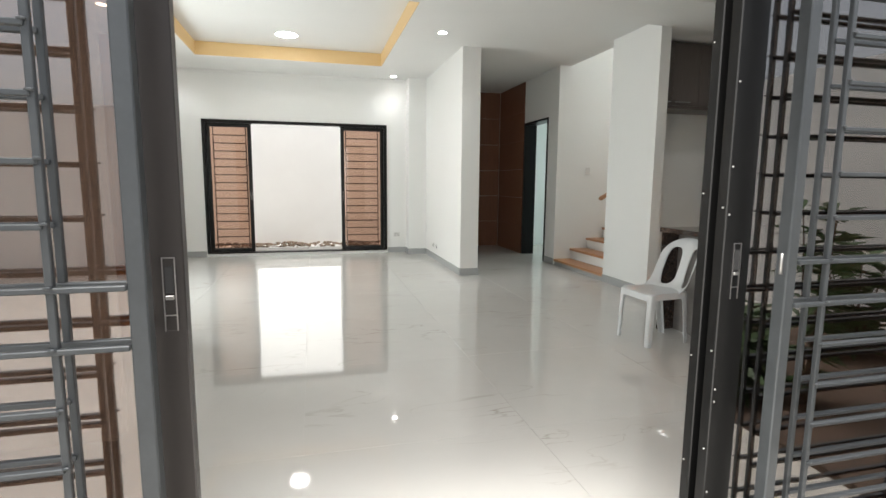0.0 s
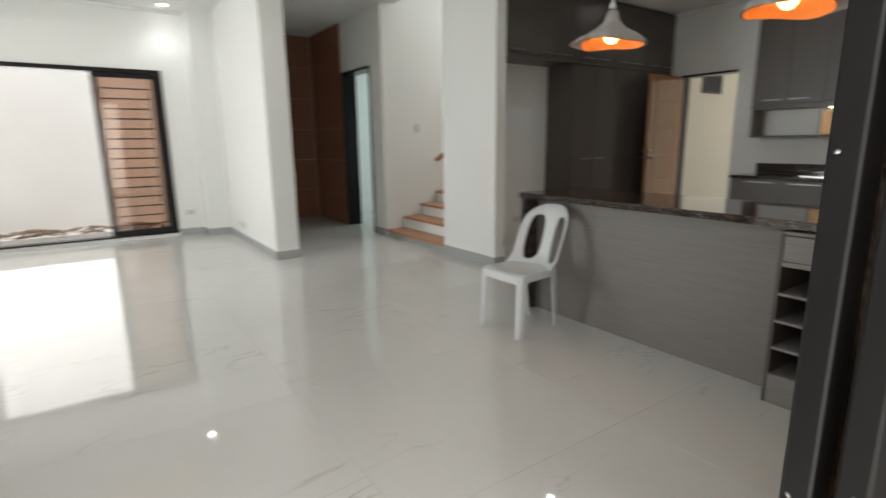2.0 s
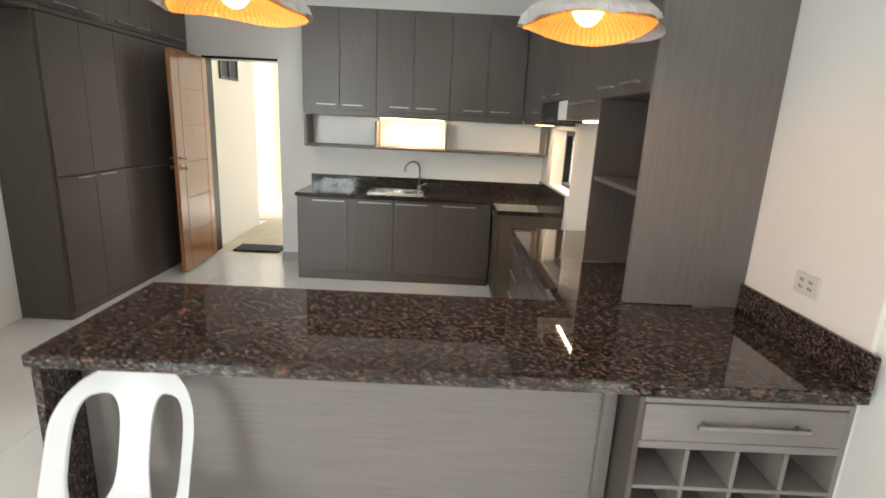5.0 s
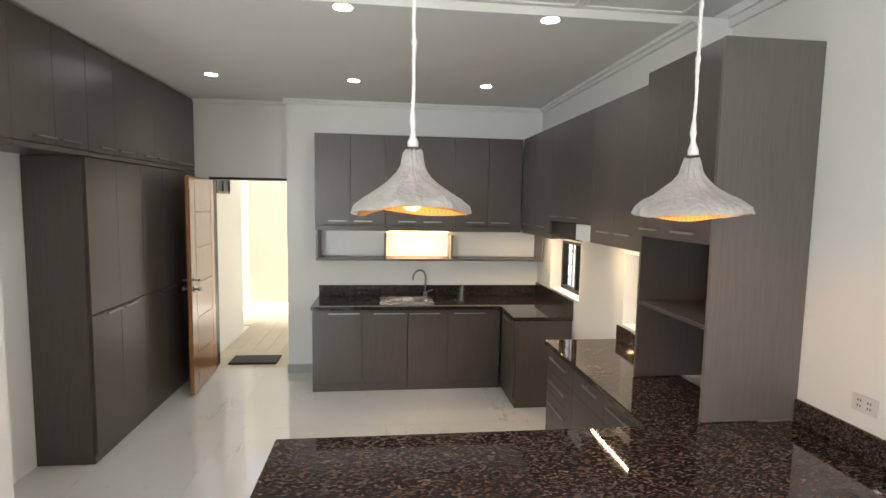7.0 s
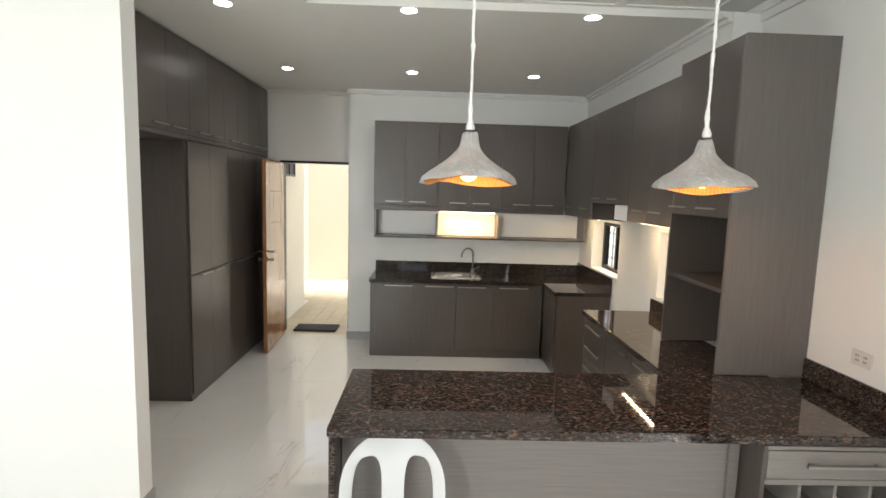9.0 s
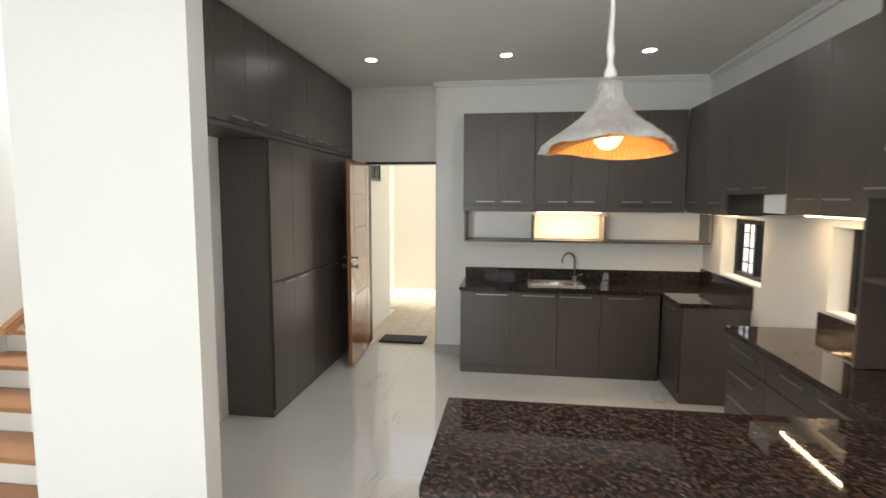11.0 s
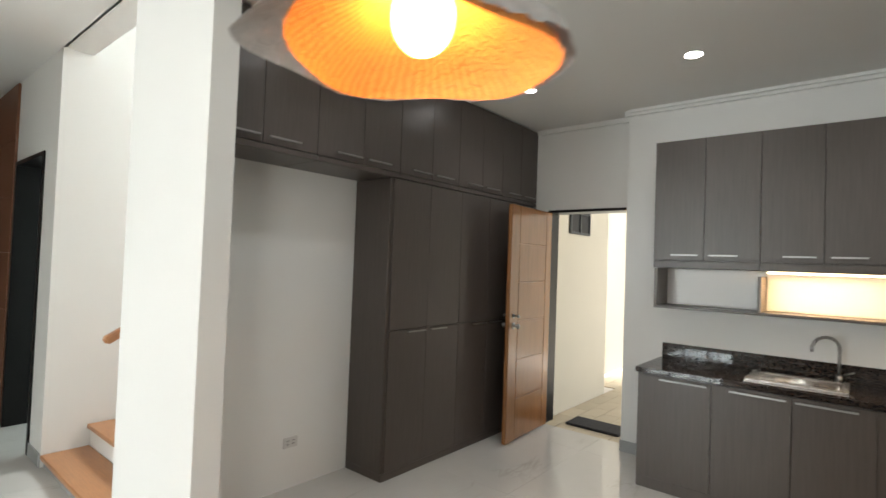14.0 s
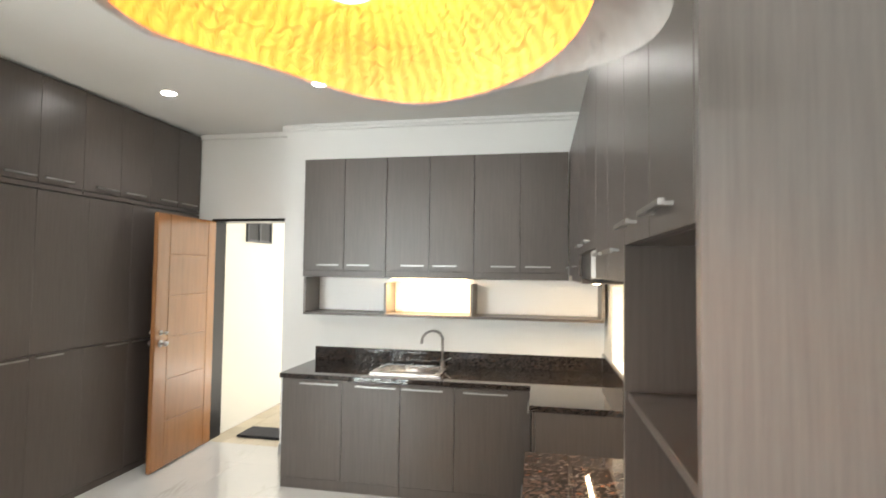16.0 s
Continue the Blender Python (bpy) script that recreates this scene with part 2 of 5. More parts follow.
# amber light on the cove's upstand, put into the surface as emission
COVE_GLOW = material("cove_upstand_glow", (0.5, 0.36, 0.18), 0.5, emit=((1.0, 0.66, 0.28), 0.10))
STRIP = material("strip_diffuser", (0.9, 0.85, 0.7), 0.5, emit=((1.0, 0.74, 0.40), 3))
BULB = material("bulb_glass", (0.9, 0.8, 0.6), 0.4, emit=((1.0, 0.45, 0.13), 7.5))
BRONZE = tinted_glass("bronze_glass", (0.74, 0.60, 0.52), 1.6)
FRONT_BRONZE = tinted_glass("front_bronze_glass", (0.52, 0.41, 0.35), 3.0)
FRONT_MIRROR = tinted_glass("front_reflective_glass", (0.50, 0.45, 0.41), 2.7)
CLEAR = tinted_glass("window_glass", (0.82, 0.84, 0.84), 1.5)
WEAVE = thin_cover("woven_shade", (0.85, 0.62, 0.38), 0.025, 0.6, 70)


def add_ribs(m, count, dark, light):
    """Fine upright ribs round a lamp shade's axis, broken by noise."""
    n, l = m.node_tree.nodes, m.node_tree.links
    tex, sep, arc, mul, sine, rng_, mix, no = (n.new("ShaderNode" + k) for k in ("TexCoord", "SeparateXYZ", "Math", "Math", "Math", "MapRange", "Mix", "TexNoise"))
    l.new(tex.outputs["Object"], sep.inputs[0])
    arc.operation, mul.operation, sine.operation = "ARCTAN2", "MULTIPLY_ADD", "SINE"
    l.new(sep.outputs[1], arc.inputs[0])
    l.new(sep.outputs[0], arc.inputs[1])
    no.inputs["Scale"].default_value = 30
    l.new(tex.outputs["Object"], no.inputs["Vector"])
    mul.inputs[1].default_value = count
    l.new(arc.outputs[0], mul.inputs[0])
    scaled = n.new("ShaderNodeMath")
    scaled.operation = "MULTIPLY"
    scaled.inputs[1].default_value = 7.0
    l.new(no.outputs[0], scaled.inputs[0])
    l.new(scaled.outputs[0], mul.inputs[2])
    l.new(mul.outputs[0], sine.inputs[0])
    rng_.inputs["From Min"].default_value = -1.0
    l.new(sine.outputs[0], rng_.inputs["Value"])
    mix.data_type = "RGBA"
    mix.inputs["A"].default_value, mix.inputs["B"].default_value = (*dark, 1), (*light, 1)
    l.new(rng_.outputs[0], mix.inputs["Factor"])
    l.new(mix.outputs["Result"], n["Principled BSDF"].inputs["Base Color"])
    l.new(mix.outputs["Result"], n["Translucent BSDF"].inputs["Color"])


add_ribs(WEAVE, 70.0, (0.72, 0.31, 0.085), (0.86, 0.43, 0.14))
WRAP = thin_cover("plastic_wrap", (0.52, 0.52, 0.51), 0.07, 1.0, 26)


def see_through(m, low, high, scale):
    """Lets a thin sheet show what lies behind it, unevenly."""
    n, l = m.node_tree.nodes, m.node_tree.links
    out = n["Material Output"]
    old = out.inputs["Surface"].links[0].from_socket
    clear, mix, no, ra, tex = (n.new("ShaderNode" + k) for k in ("BsdfTransparent", "MixShader", "TexNoise", "MapRange", "TexCoord"))
    no.inputs["Scale"].default_value, no.inputs["Detail"].default_value, no.inputs["Distortion"].default_value = scale, 4, 2.0
    l.new(tex.outputs["Object"], no.inputs["Vector"])
    ra.inputs["From Min"].default_value, ra.inputs["From Max"].default_value = 0.38, 0.62
    ra.inputs["To Min"].default_value, ra.inputs["To Max"].default_value = low, high
    l.new(no.outputs[0], ra.inputs["Value"])
    l.new(ra.outputs[0], mix.inputs[0])
    l.new(old, mix.inputs[1])
    l.new(clear.outputs[0], mix.inputs[2])
    l.new(mix.outputs[0], out.inputs["Surface"])


see_through(WRAP, 0.0, 0.12, 16)
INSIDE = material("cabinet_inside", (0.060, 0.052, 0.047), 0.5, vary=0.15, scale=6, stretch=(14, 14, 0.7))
MAPLE = material("light_door_face", (0.265, 0.115, 0.040), 0.16, vary=0.25, scale=5, stretch=(5, 5, 0.5))
NATURAL = material("natural_plank", (0.42, 0.205, 0.085), 0.4, vary=0.38, scale=4, stretch=(5, 5, 0.6), bump=0.1, per_piece=0.14)


def add_knots(m, dark):
    """Dark knots and grain streaks in a natural board."""
    n, l = m.node_tree.nodes, m.node_tree.links
    b = n["Principled BSDF"]
    old = b.inputs["Base Color"].links[0].from_socket
    tex, mp, no, ra, mix = (n.new("ShaderNode" + k) for k in ("TexCoord", "Mapping", "TexNoise", "MapRange", "Mix"))
    mp.inputs["Scale"].default_value = (7.0, 7.0, 2.6)
    l.new(tex.outputs["Object"], mp.inputs["Vector"])
    l.new(mp.outputs[0], no.inputs["Vector"])
    no.inputs["Scale"].default_value, no.inputs["Detail"].default_value, no.inputs["Distortion"].default_value = 1.3, 3, 0.8
    ra.inputs["From Min"].default_value, ra.inputs["From Max"].default_value = 0.62, 0.74
    ra.inputs["To Max"].default_value = 0.75
    l.new(no.outputs[0], ra.inputs["Value"])
    mix.data_type = "RGBA"
    mix.inputs["B"].default_value = (*dark, 1)
    l.new(old, mix.inputs["A"])
    l.new(ra.outputs[0], mix.inputs["Factor"])
    l.new(mix.outputs["Result"], b.inputs["Base Color"])


add_knots(NATURAL, (0.17, 0.07, 0.028))
SLATE = material("dark_mat", (0.02, 0.02, 0.022), 0.9, vary=0.3, bump=0.6, bump_scale=200)
PAVER = material("pale_paver", (0.40, 0.345, 0.25), 0.7, vary=0.12, scale=5, bump=0.2, per_piece=0.08)
PEBBLE = material("pebbles", (0.27, 0.19, 0.13), 0.7, vary=0.5, scale=9, per_piece=0.4)
LEAF = material("leaf", (0.06, 0.11, 0.035), 0.5, vary=0.4, scale=20)
SOIL = material("soil", (0.10, 0.065, 0.045), 0.9, vary=0.4, scale=10, bump=0.6, bump_scale=40)
SINK = material("sink_steel", (0.66, 0.63, 0.60), 0.25, metal=0.9, vary=0.05, scale=10)
BEDROOM = material("bedroom_paint", (0.68, 0.74, 0.72), 0.6, vary=0.03)
SOCKET = material("socket_plastic", (0.62, 0.61, 0.59), 0.4, vary=0.02)
DARK = material("dark_slot", (0.02, 0.02, 0.02), 0.6)


# ---- helpers of the build ----
def add_box(bm, x0, y0, z0, x1, y1, z1):
    m = Matrix.Translation(((x0 + x1) / 2, (y0 + y1) / 2, (z0 + z1) / 2)) @ Matrix.Diagonal((x1 - x0, y1 - y0, z1 - z0, 1))
    return bmesh.ops.create_cube(bm, size=1, matrix=m)["verts"]


def root_of(ob):
    while ob.parent:
        ob = ob.parent
    return ob


def part(name, bm, mat, parent, label="", smooth=False):
    """One mesh object under a thing or a part; the bmesh is in world metres."""
    if parent is not None:
        bm.transform(root_of(parent).matrix_basis.inverted())
    mesh = bpy.data.meshes.new(name)
    bmesh.ops.recalc_face_normals(bm, faces=bm.faces)
    bm.to_mesh(mesh)
    bm.free()
    mesh.materials.append(mat)
    if smooth:
        mesh.shade_smooth()
    ob = new(name, mesh)
    ob.parent = parent
    return tagged(ob, label)


def box_part(name, lo, hi, mat, parent, label="", bevel=0.0015):
    bm = bmesh.new()
    add_box(bm, *lo, *hi)
    if bevel:
        bmesh.ops.bevel(bm, geom=list(bm.edges), offset=bevel, segments=1, affect="EDGES")
    return part(name, bm, mat, parent, label)


def thing(name, base, label, category, group="", rz=0.0):
    ob = new(name)
    ob.matrix_basis = pose(*base, 0, 0, rz)
    ob.empty_display_size = 0.1
    return tagged(ob, label, category, group)


def structure(name, boxes, mat, label=""):
    bm = bmesh.new()
    for b in boxes:
        add_box(bm, *b)
    return tagged(part(name, bm, mat, None), label, kind="structure")


# ---- the large structure ----
structure("floor", [(-2.5, 1.2, -0.12, 7.79, 10.3, -0.0025)], GROUT, "pale grey marbled porcelain tile floor")
# ceiling with a recessed cove over the living area and a shallow coffer over the bar
CV = (-1.43, 5.5, 1.34, 8.60)
CF = (1.62, 1.62, 4.745, 4.50)
structure("ceiling", [
    (-2.5, 1.2, CZ, CF[0], 5.27, CZ + 0.2), (CF[0], 1.2, CZ, CF[2], CF[1], CZ + 0.2), (CF[0], CF[3], CZ, CF[2], 5.27, CZ + 0.2), (CF[2], 1.2, CZ, 7.98, 5.27, CZ + 0.2), (4.05, 5.27, CZ, 7.98, 6.15, CZ + 0.2),
    (CF[0], CF[1], CZ + 0.05, CF[2], CF[3], CZ + 0.2),
    (-2.5, 5.27, LZ, 4.05, CV[1], LZ + 0.2), (-2.5, CV[1], LZ, CV[0], CV[3], LZ + 0.2), (CV[2], CV[1], LZ, 4.05, CV[3], LZ + 0.2), (-2.5, CV[3], LZ, 4.05, 10.5, LZ + 0.2),
    (CV[0] - 0.2, CV[1] - 0.2, LZ + 0.2, CV[2] + 0.2, CV[3] + 0.2, LZ + 0.26),
    (4.05, 6.19, 4.6, 9.2, 7.72, 4.7),
], CEIL, "flat white painted ceiling with a cove and coffers")
structure("wall_back", [(-2.5, 9.627, 0, -1.586, 9.827, LZ), (1.558, 9.627, 0, 2.244, 9.827, LZ), (-1.586, 9.627, 2.36, 1.558, 9.827, LZ), (-1.586, 9.627, -0.1, 1.558, 9.827, 0.05), (1.92, 9.35, 0, 2.244, 9.627, LZ)], WALL, "white painted wall round a sliding door")
structure("wall_left", [(-2.5, 4.8, 0, -2.3, 5.5, LZ), (-2.5, 5.5, 2.5, -2.3, 7.3, LZ), (-2.5, 5.5, 0, -2.3, 7.3, 0.65), (-2.5, 7.3, 0, -2.3, 7.9, LZ), (-2.5, 7.9, 0, -2.3, 9.12, 0.77), (-2.5, 7.9, 2.42, -2.3, 9.12, LZ), (-2.5, 9.12, 0, -2.3, 9.627, LZ),
    (-1.95, 1.39, 0, -1.75, 3.72, CZ), (-1.95, 3.72, 2.45, -1.75, 4.66, CZ), (-1.95, 4.66, 0, -1.75, 4.85, CZ), (-2.3, 4.75, 0, -1.95, 4.85, CZ), (-1.75, 2.9, 0, -0.78, 3.05, CZ)], WALL, "white painted wall with windows")
structure("wall_partition", [(2.244, 7.038, 0, 2.508, 10.3, LZ)], WALL, "white painted partition wall")
structure("wall_hall", [(4.035, 7.69, 0, 4.235, 8.053, LZ), (4.035, 8.053, 2.40, 4.235, 8.987, LZ), (4.035, 8.987, 0, 4.235, 10.4, LZ)], WALL, "white painted hall wall with a doorway")
structure("wall_stair", [(4.235, 7.69, 0, 9.2, 7.85, 4.7)], WALL, "white painted wall along the stairs")
structure("wall_hall_end", [(2.508, 10.3, 0, 4.035, 10.5, LZ)], WALL, "white painted wall at the hall end")
structure("wall_stair_head", [(4.035, 6.22, LZ, 4.235, 7.69, 4.7)], WALL, "white painted wall above the stair opening")
structure("wall_wing", [(4.04, 5.27, 0, 4.17, 6.11, LZ), (4.04, 6.11, 0, 4.25, 6.22, LZ)], WALL, "white painted wing wall beside the stairs")
structure("wall_kitchen_north", [(4.25, 6.112, 0, 9.2, 6.22, 4.7), (9.1, 6.22, 0, 9.2, 7.69, 4.7)], WALL, "white painted kitchen wall behind the cabinets")
structure("wall_kitchen_east", [(7.6, 1.57, 0, 7.98, 4.67, CZ), (7.78, 4.67, 2.22, 7.98, 5.56, CZ), (7.78, 5.56, 0, 7.98, 6.11, CZ)], WALL, "white painted kitchen wall with a doorway")
structure("wall_front", [(1.94, 1.545, 0, 2.62, 1.560, CZ), (1.72, 1.545, 2.55, 1.94, 1.560, CZ), (2.62, 1.39, 0, 3.30, 1.560, CZ), (3.30, 1.39, 0, 4.62, 1.577, CZ), (4.62, 1.57, 0, 7.6, 1.77, 1.06), (4.62, 1.57, 1.62, 7.6, 1.77, CZ), (5.40, 1.57, 1.06, 6.29, 1.77, 1.62), (7.12, 1.57, 1.06, 7.6, 1.77, 1.62), (4.62, 1.57, 1.06, 4.7, 1.77, 1.62),
    (-1.75, 1.39, 0, -1.1, 1.59, CZ), (-1.1, 1.39, 2.55, 1.72, 1.59, CZ), (1.72, 1.39, 2.55, 2.62, 1.545, CZ)], WALL, "white painted front wall with openings")
structure("wall_bedroom", [(4.235, 7.85, -0.02, 7.2, 7.91, CZ), (7.2, 7.85, 0, 7.3, 10.4, CZ), (4.235, 10.3, 0, 7.3, 10.4, CZ), (4.24, 7.91, CZ, 7.3, 10.4, CZ + 0.1), (4.235, 7.91, -0.1, 7.2, 10.3, -0.004)], BEDROOM, "pale blue-green bedroom walls beyond the doorway")
# unseen fill lamp added before the solid far wall to light the bedroom
lamp("bedroom_fill", "AREA", look((7.1, 9.2, 1.7), (4.5, 8.6, 1.2)), 22, (0.95, 1.0, 1.0), shape="RECTANGLE", size=1.2, size_y=1.2)
# area lamp added high in the stairwell to brighten it; no window there
lamp("stair_fill", "AREA", look((7.5, 7.0, 4.5), (6.0, 7.0, 1.0)), 60, DAY, shape="RECTANGLE", size=1.5, size_y=1.0)

# grey tile baseboards
bb = 0.10
structure("baseboard", [
    (-2.29, 9.615, 0, -1.60, 9.626, bb), (1.57, 9.615, 0, 1.92, 9.626, bb), (1.908, 9.34, 0, 1.919, 9.615, bb), (1.908, 9.338, 0, 2.232, 9.349, bb),
    (2.232, 7.027, 0, 2.243, 9.338, bb), (2.232, 7.026, 0, 2.52, 7.037, bb), (2.509, 7.037, 0, 2.52, 10.27, bb), (-2.299, 4.86, 0, -2.288, 9.61, bb),
    (4.023, 7.70, 0, 4.034, 8.03, bb), (4.028, 5.259, 0, 4.039, 6.22, bb), (4.028, 5.258, 0, 4.18, 5.269, bb),
    (7.588, 4.34, 0, 7.599, 4.67, bb), (7.60, 4.671, 0, 7.765, 4.682, bb), (1.942, 1.561, 0, 3.27, 1.572, bb)], BASE, "grey tile baseboard")
# cornice along the kitchen ceiling
structure("trim_cornice", [(7.57, 1.80, 3.03, 7.599, 4.66, 3.079), (7.54, 1.80, 3.055, 7.57, 4.66, 3.079), (7.57, 4.66, 3.03, 7.60, 4.70, 3.079), (7.75, 4.70, 3.03, 7.779, 5.70, 3.079), (4.63, 1.771, 3.03, 7.57, 1.80, 3.079), (4.63, 1.80, 3.055, 7.54, 1.83, 3.079), (1.73, 1.561, 3.03, 3.30, 1.600, 3.079), (3.30, 1.578, 3.03, 4.62, 1.600, 3.079), (-2.29, 9.60, LZ - 0.04, 1.91, 9.626, LZ - 0.001)], CEIL, "white plaster cornice")


# ---- coffer panels over the bar ----
def coffer():
    cell = 0.66
    ob = tagged(new("ceiling_coffer"), "white panelled ceiling coffer with raised mouldings", "ceiling panel")
    ob.matrix_basis = pose(3.2, 3.0, CZ + 0.05)
    y = CF[3] - 0.06
    rows = []
    while y - cell > CF[1] - 0.05:
        rows.append(y)
        y -= cell
    x = CF[2] - 0.05
    while x - cell > CF[0]:
        for yy in rows:
            x1, y0, y1, z = x, yy - cell + 0.045, yy, CZ + 0.049
            x0 = x - cell + 0.045
            bm = bmesh.new()
            for b in ((x0, y0, z - 0.010, x1, y0 + 0.013, z), (x0, y1 - 0.013, z - 0.010, x1, y1, z), (x0, y0 + 0.013, z - 0.010, x0 + 0.013, y1 - 0.013, z), (x1 - 0.013, y0 + 0.013, z - 0.010, x1, y1 - 0.013, z)):
                add_box(bm, *b)
            part("moulding", bm, CEIL, ob)
        x -= cell


coffer()


def cove_glow():
    """The cove's upstand faces; their emission paints the light of a hidden warm strip."""
    ob = thing("cove_glow", (0, 7.0, LZ), "ceiling cove upstand with a hidden strip's warm light as its own glow", "cove light")
    x0, y0, x1, y1 = CV
    bm = bmesh.new()
    t = 0.012
    z0, z1 = LZ + 0.004, LZ + 0.196
    for b in ((x0, y0, z0, x0 + t, y1, z1), (x1 - t, y0, z0, x1, y1, z1), (x0 + t, y0, z0, x1 - t, y0 + t, z1), (x0 + t, y1 - t, z0, x1 - t, y1, z1)):
        add_box(bm, *b)
    part("strip", bm, COVE_GLOW, ob, "upstand face with amber light put into its colour")


cove_glow()


def disc(bm, x, y, z, r, h, seg=28):
    bmesh.ops.create_cone(bm, cap_ends=True, segments=seg, radius1=r, radius2=r, depth=h, matrix=Matrix.Translation((x, y, z)))


def downlight(x, y, r, z, label, group):
    ob = thing("downlight", (x, y, z), label, "downlight", group)
    bm = bmesh.new()
    bmesh.ops.create_cone(bm, cap_ends=False, segments=32, radius1=r * 1.25, radius2=r * 1.02, depth=0.008, matrix=Matrix.Translation((x, y, z - 0.004)))
    part("ring", bm, PLASTIC, ob, "white trim ring")
    bm = bmesh.new()
    disc(bm, x, y, z - 0.004, r, 0.006)
    part("lens", bm, DISC, ob, "bright white lens")


for x, y in DOWN_KITCHEN:
    downlight(x, y, 0.046, CZ, "small round white recessed ceiling light, lit", "kitchen downlights")
for x, y in DOWN_LIVING:
    downlight(x, y, 0.05, LZ, "small round white recessed ceiling light, lit", "living room downlights")
downlight(-0.09, 7.91, 0.14, LZ + 0.2, "large round white ceiling light inside the cove", "living room downlights")


# ---- outdoors ----
structure("ground", [(-60, -60, -0.25, 60, 1.2, -0.125), (-60, 1.2, -0.25, -2.6, 60, -0.125), (-2.6, 9.83, -0.25, 60, 60, -0.125), (7.98, 1.2, -0.25, 60, 9.83, -0.125)], GROUND, "pale concrete ground round the house")
structure("wall_yard", [(-8, 11.5, -0.12, 7.4, 11.7, 3.6), (-4.8, 1.0, -0.12, -4.6, 11.5, 2.6)], WALL_OUT, "tall white rendered boundary wall")
SERVICE = material("service_render", (0.58, 0.545, 0.445), 0.8, vary=0.05, scale=1.5, bump=0.2)
structure("wall_service_side", [(7.98, 5.80, -0.12, 10.0, 5.95, 3.4)], SERVICE, "cream rendered side wall of the service yard")
structure("wall_service_end", [(12.4, 1.0, -0.12, 12.6, 6.4, 3.4)], SERVICE, "cream rendered end wall of the service yard")
structure("wall_service_recess", [(9.9, 5.95, -0.12, 10.0, 6.3, 3.4), (9.9, 6.3, -0.12, 12.4, 6.4, 3.4)], SERVICE, "cream rendered recess of the service yard")
# unseen slab, added to keep sun off the near ground and side wall
structure("yard_shade_slab", [(7.985, 1.0, 3.42, 10.6, 6.4, 3.56)], WALL_OUT, "plain white unseen slab added to shade the service yard")
structure("porch_wall", [(-6, -6.2, -0.12, 8, -6.0, 2.4), (5.6, -6.0, -0.12, 5.8, 1.38, 2.6)], WALL_OUT, "pale rendered garden wall opposite the porch")


def service_window():
    ob = thing("window_service", (9.04, 5.79, 2.04), "small dark-framed high window in the service wall", "window")
    box_part("pane", (8.79, 5.787, 2.08), (9.30, 5.797, 2.31), DARK, ob, "dark pane")
    for b in (((8.76, 5.77, 2.05), (8.79, 5.799, 2.34)), ((9.30, 5.77, 2.05), (9.33, 5.799, 2.34)), ((8.79, 5.77, 2.05), (9.30, 5.799, 2.08)), ((8.79, 5.77, 2.31), (9.30, 5.799, 2.34)), ((9.03, 5.77, 2.08), (9.06, 5.799, 2.31))):
        box_part("frame", *b, STEEL_GREY, ob)


service_window()


def pebbles():
    rng = random.Random(4)
    bm = bmesh.new()
    for i in range(700):
        x, y, r = rng.uniform(-2.4, 2.6), 11.49 - 0.62 * rng.random() ** 1.5, rng.uniform(0.018, 0.05)
        heap = 0.05 * noise.noise(Vector((x * 2.3, y * 3, 1)))
        m = Matrix.Translation((x, y, -0.02 + heap + r * 0.35)) @ Matrix.Rotation(rng.uniform(0, 6.28), 4, "Z") @ Matrix.Diagonal((r * rng.uniform(0.8, 1.7), r, r * 0.6, 1))
        bmesh.ops.create_icosphere(bm, subdivisions=1, radius=1, matrix=m)
    ob = part("pebbles", bm, PEBBLE, None, "brown and grey garden pebbles along the yard wall", smooth=True)
    tagged(ob, category="pebbles", kind="stuff")


structure("yard_bed", [(-6, 10.85, -0.12, 7.4, 11.498, -0.015)], WALL_OUT, "pale raised strip along the yard wall")
pebbles()


def doormat():
    ob = thing("doormat", (8.43, 5.24, -0.112), "dark rubber doormat outside the kitchen door", "doormat")
    bm = bmesh.new()
    add_box(bm, 8.27, 4.94, -0.112, 8.60, 5.54, -0.085)
    bmesh.ops.bevel(bm, geom=list(bm.edges), offset=0.008, segments=2, affect="EDGES")
    part("mat", bm, SLATE, ob)


doormat()


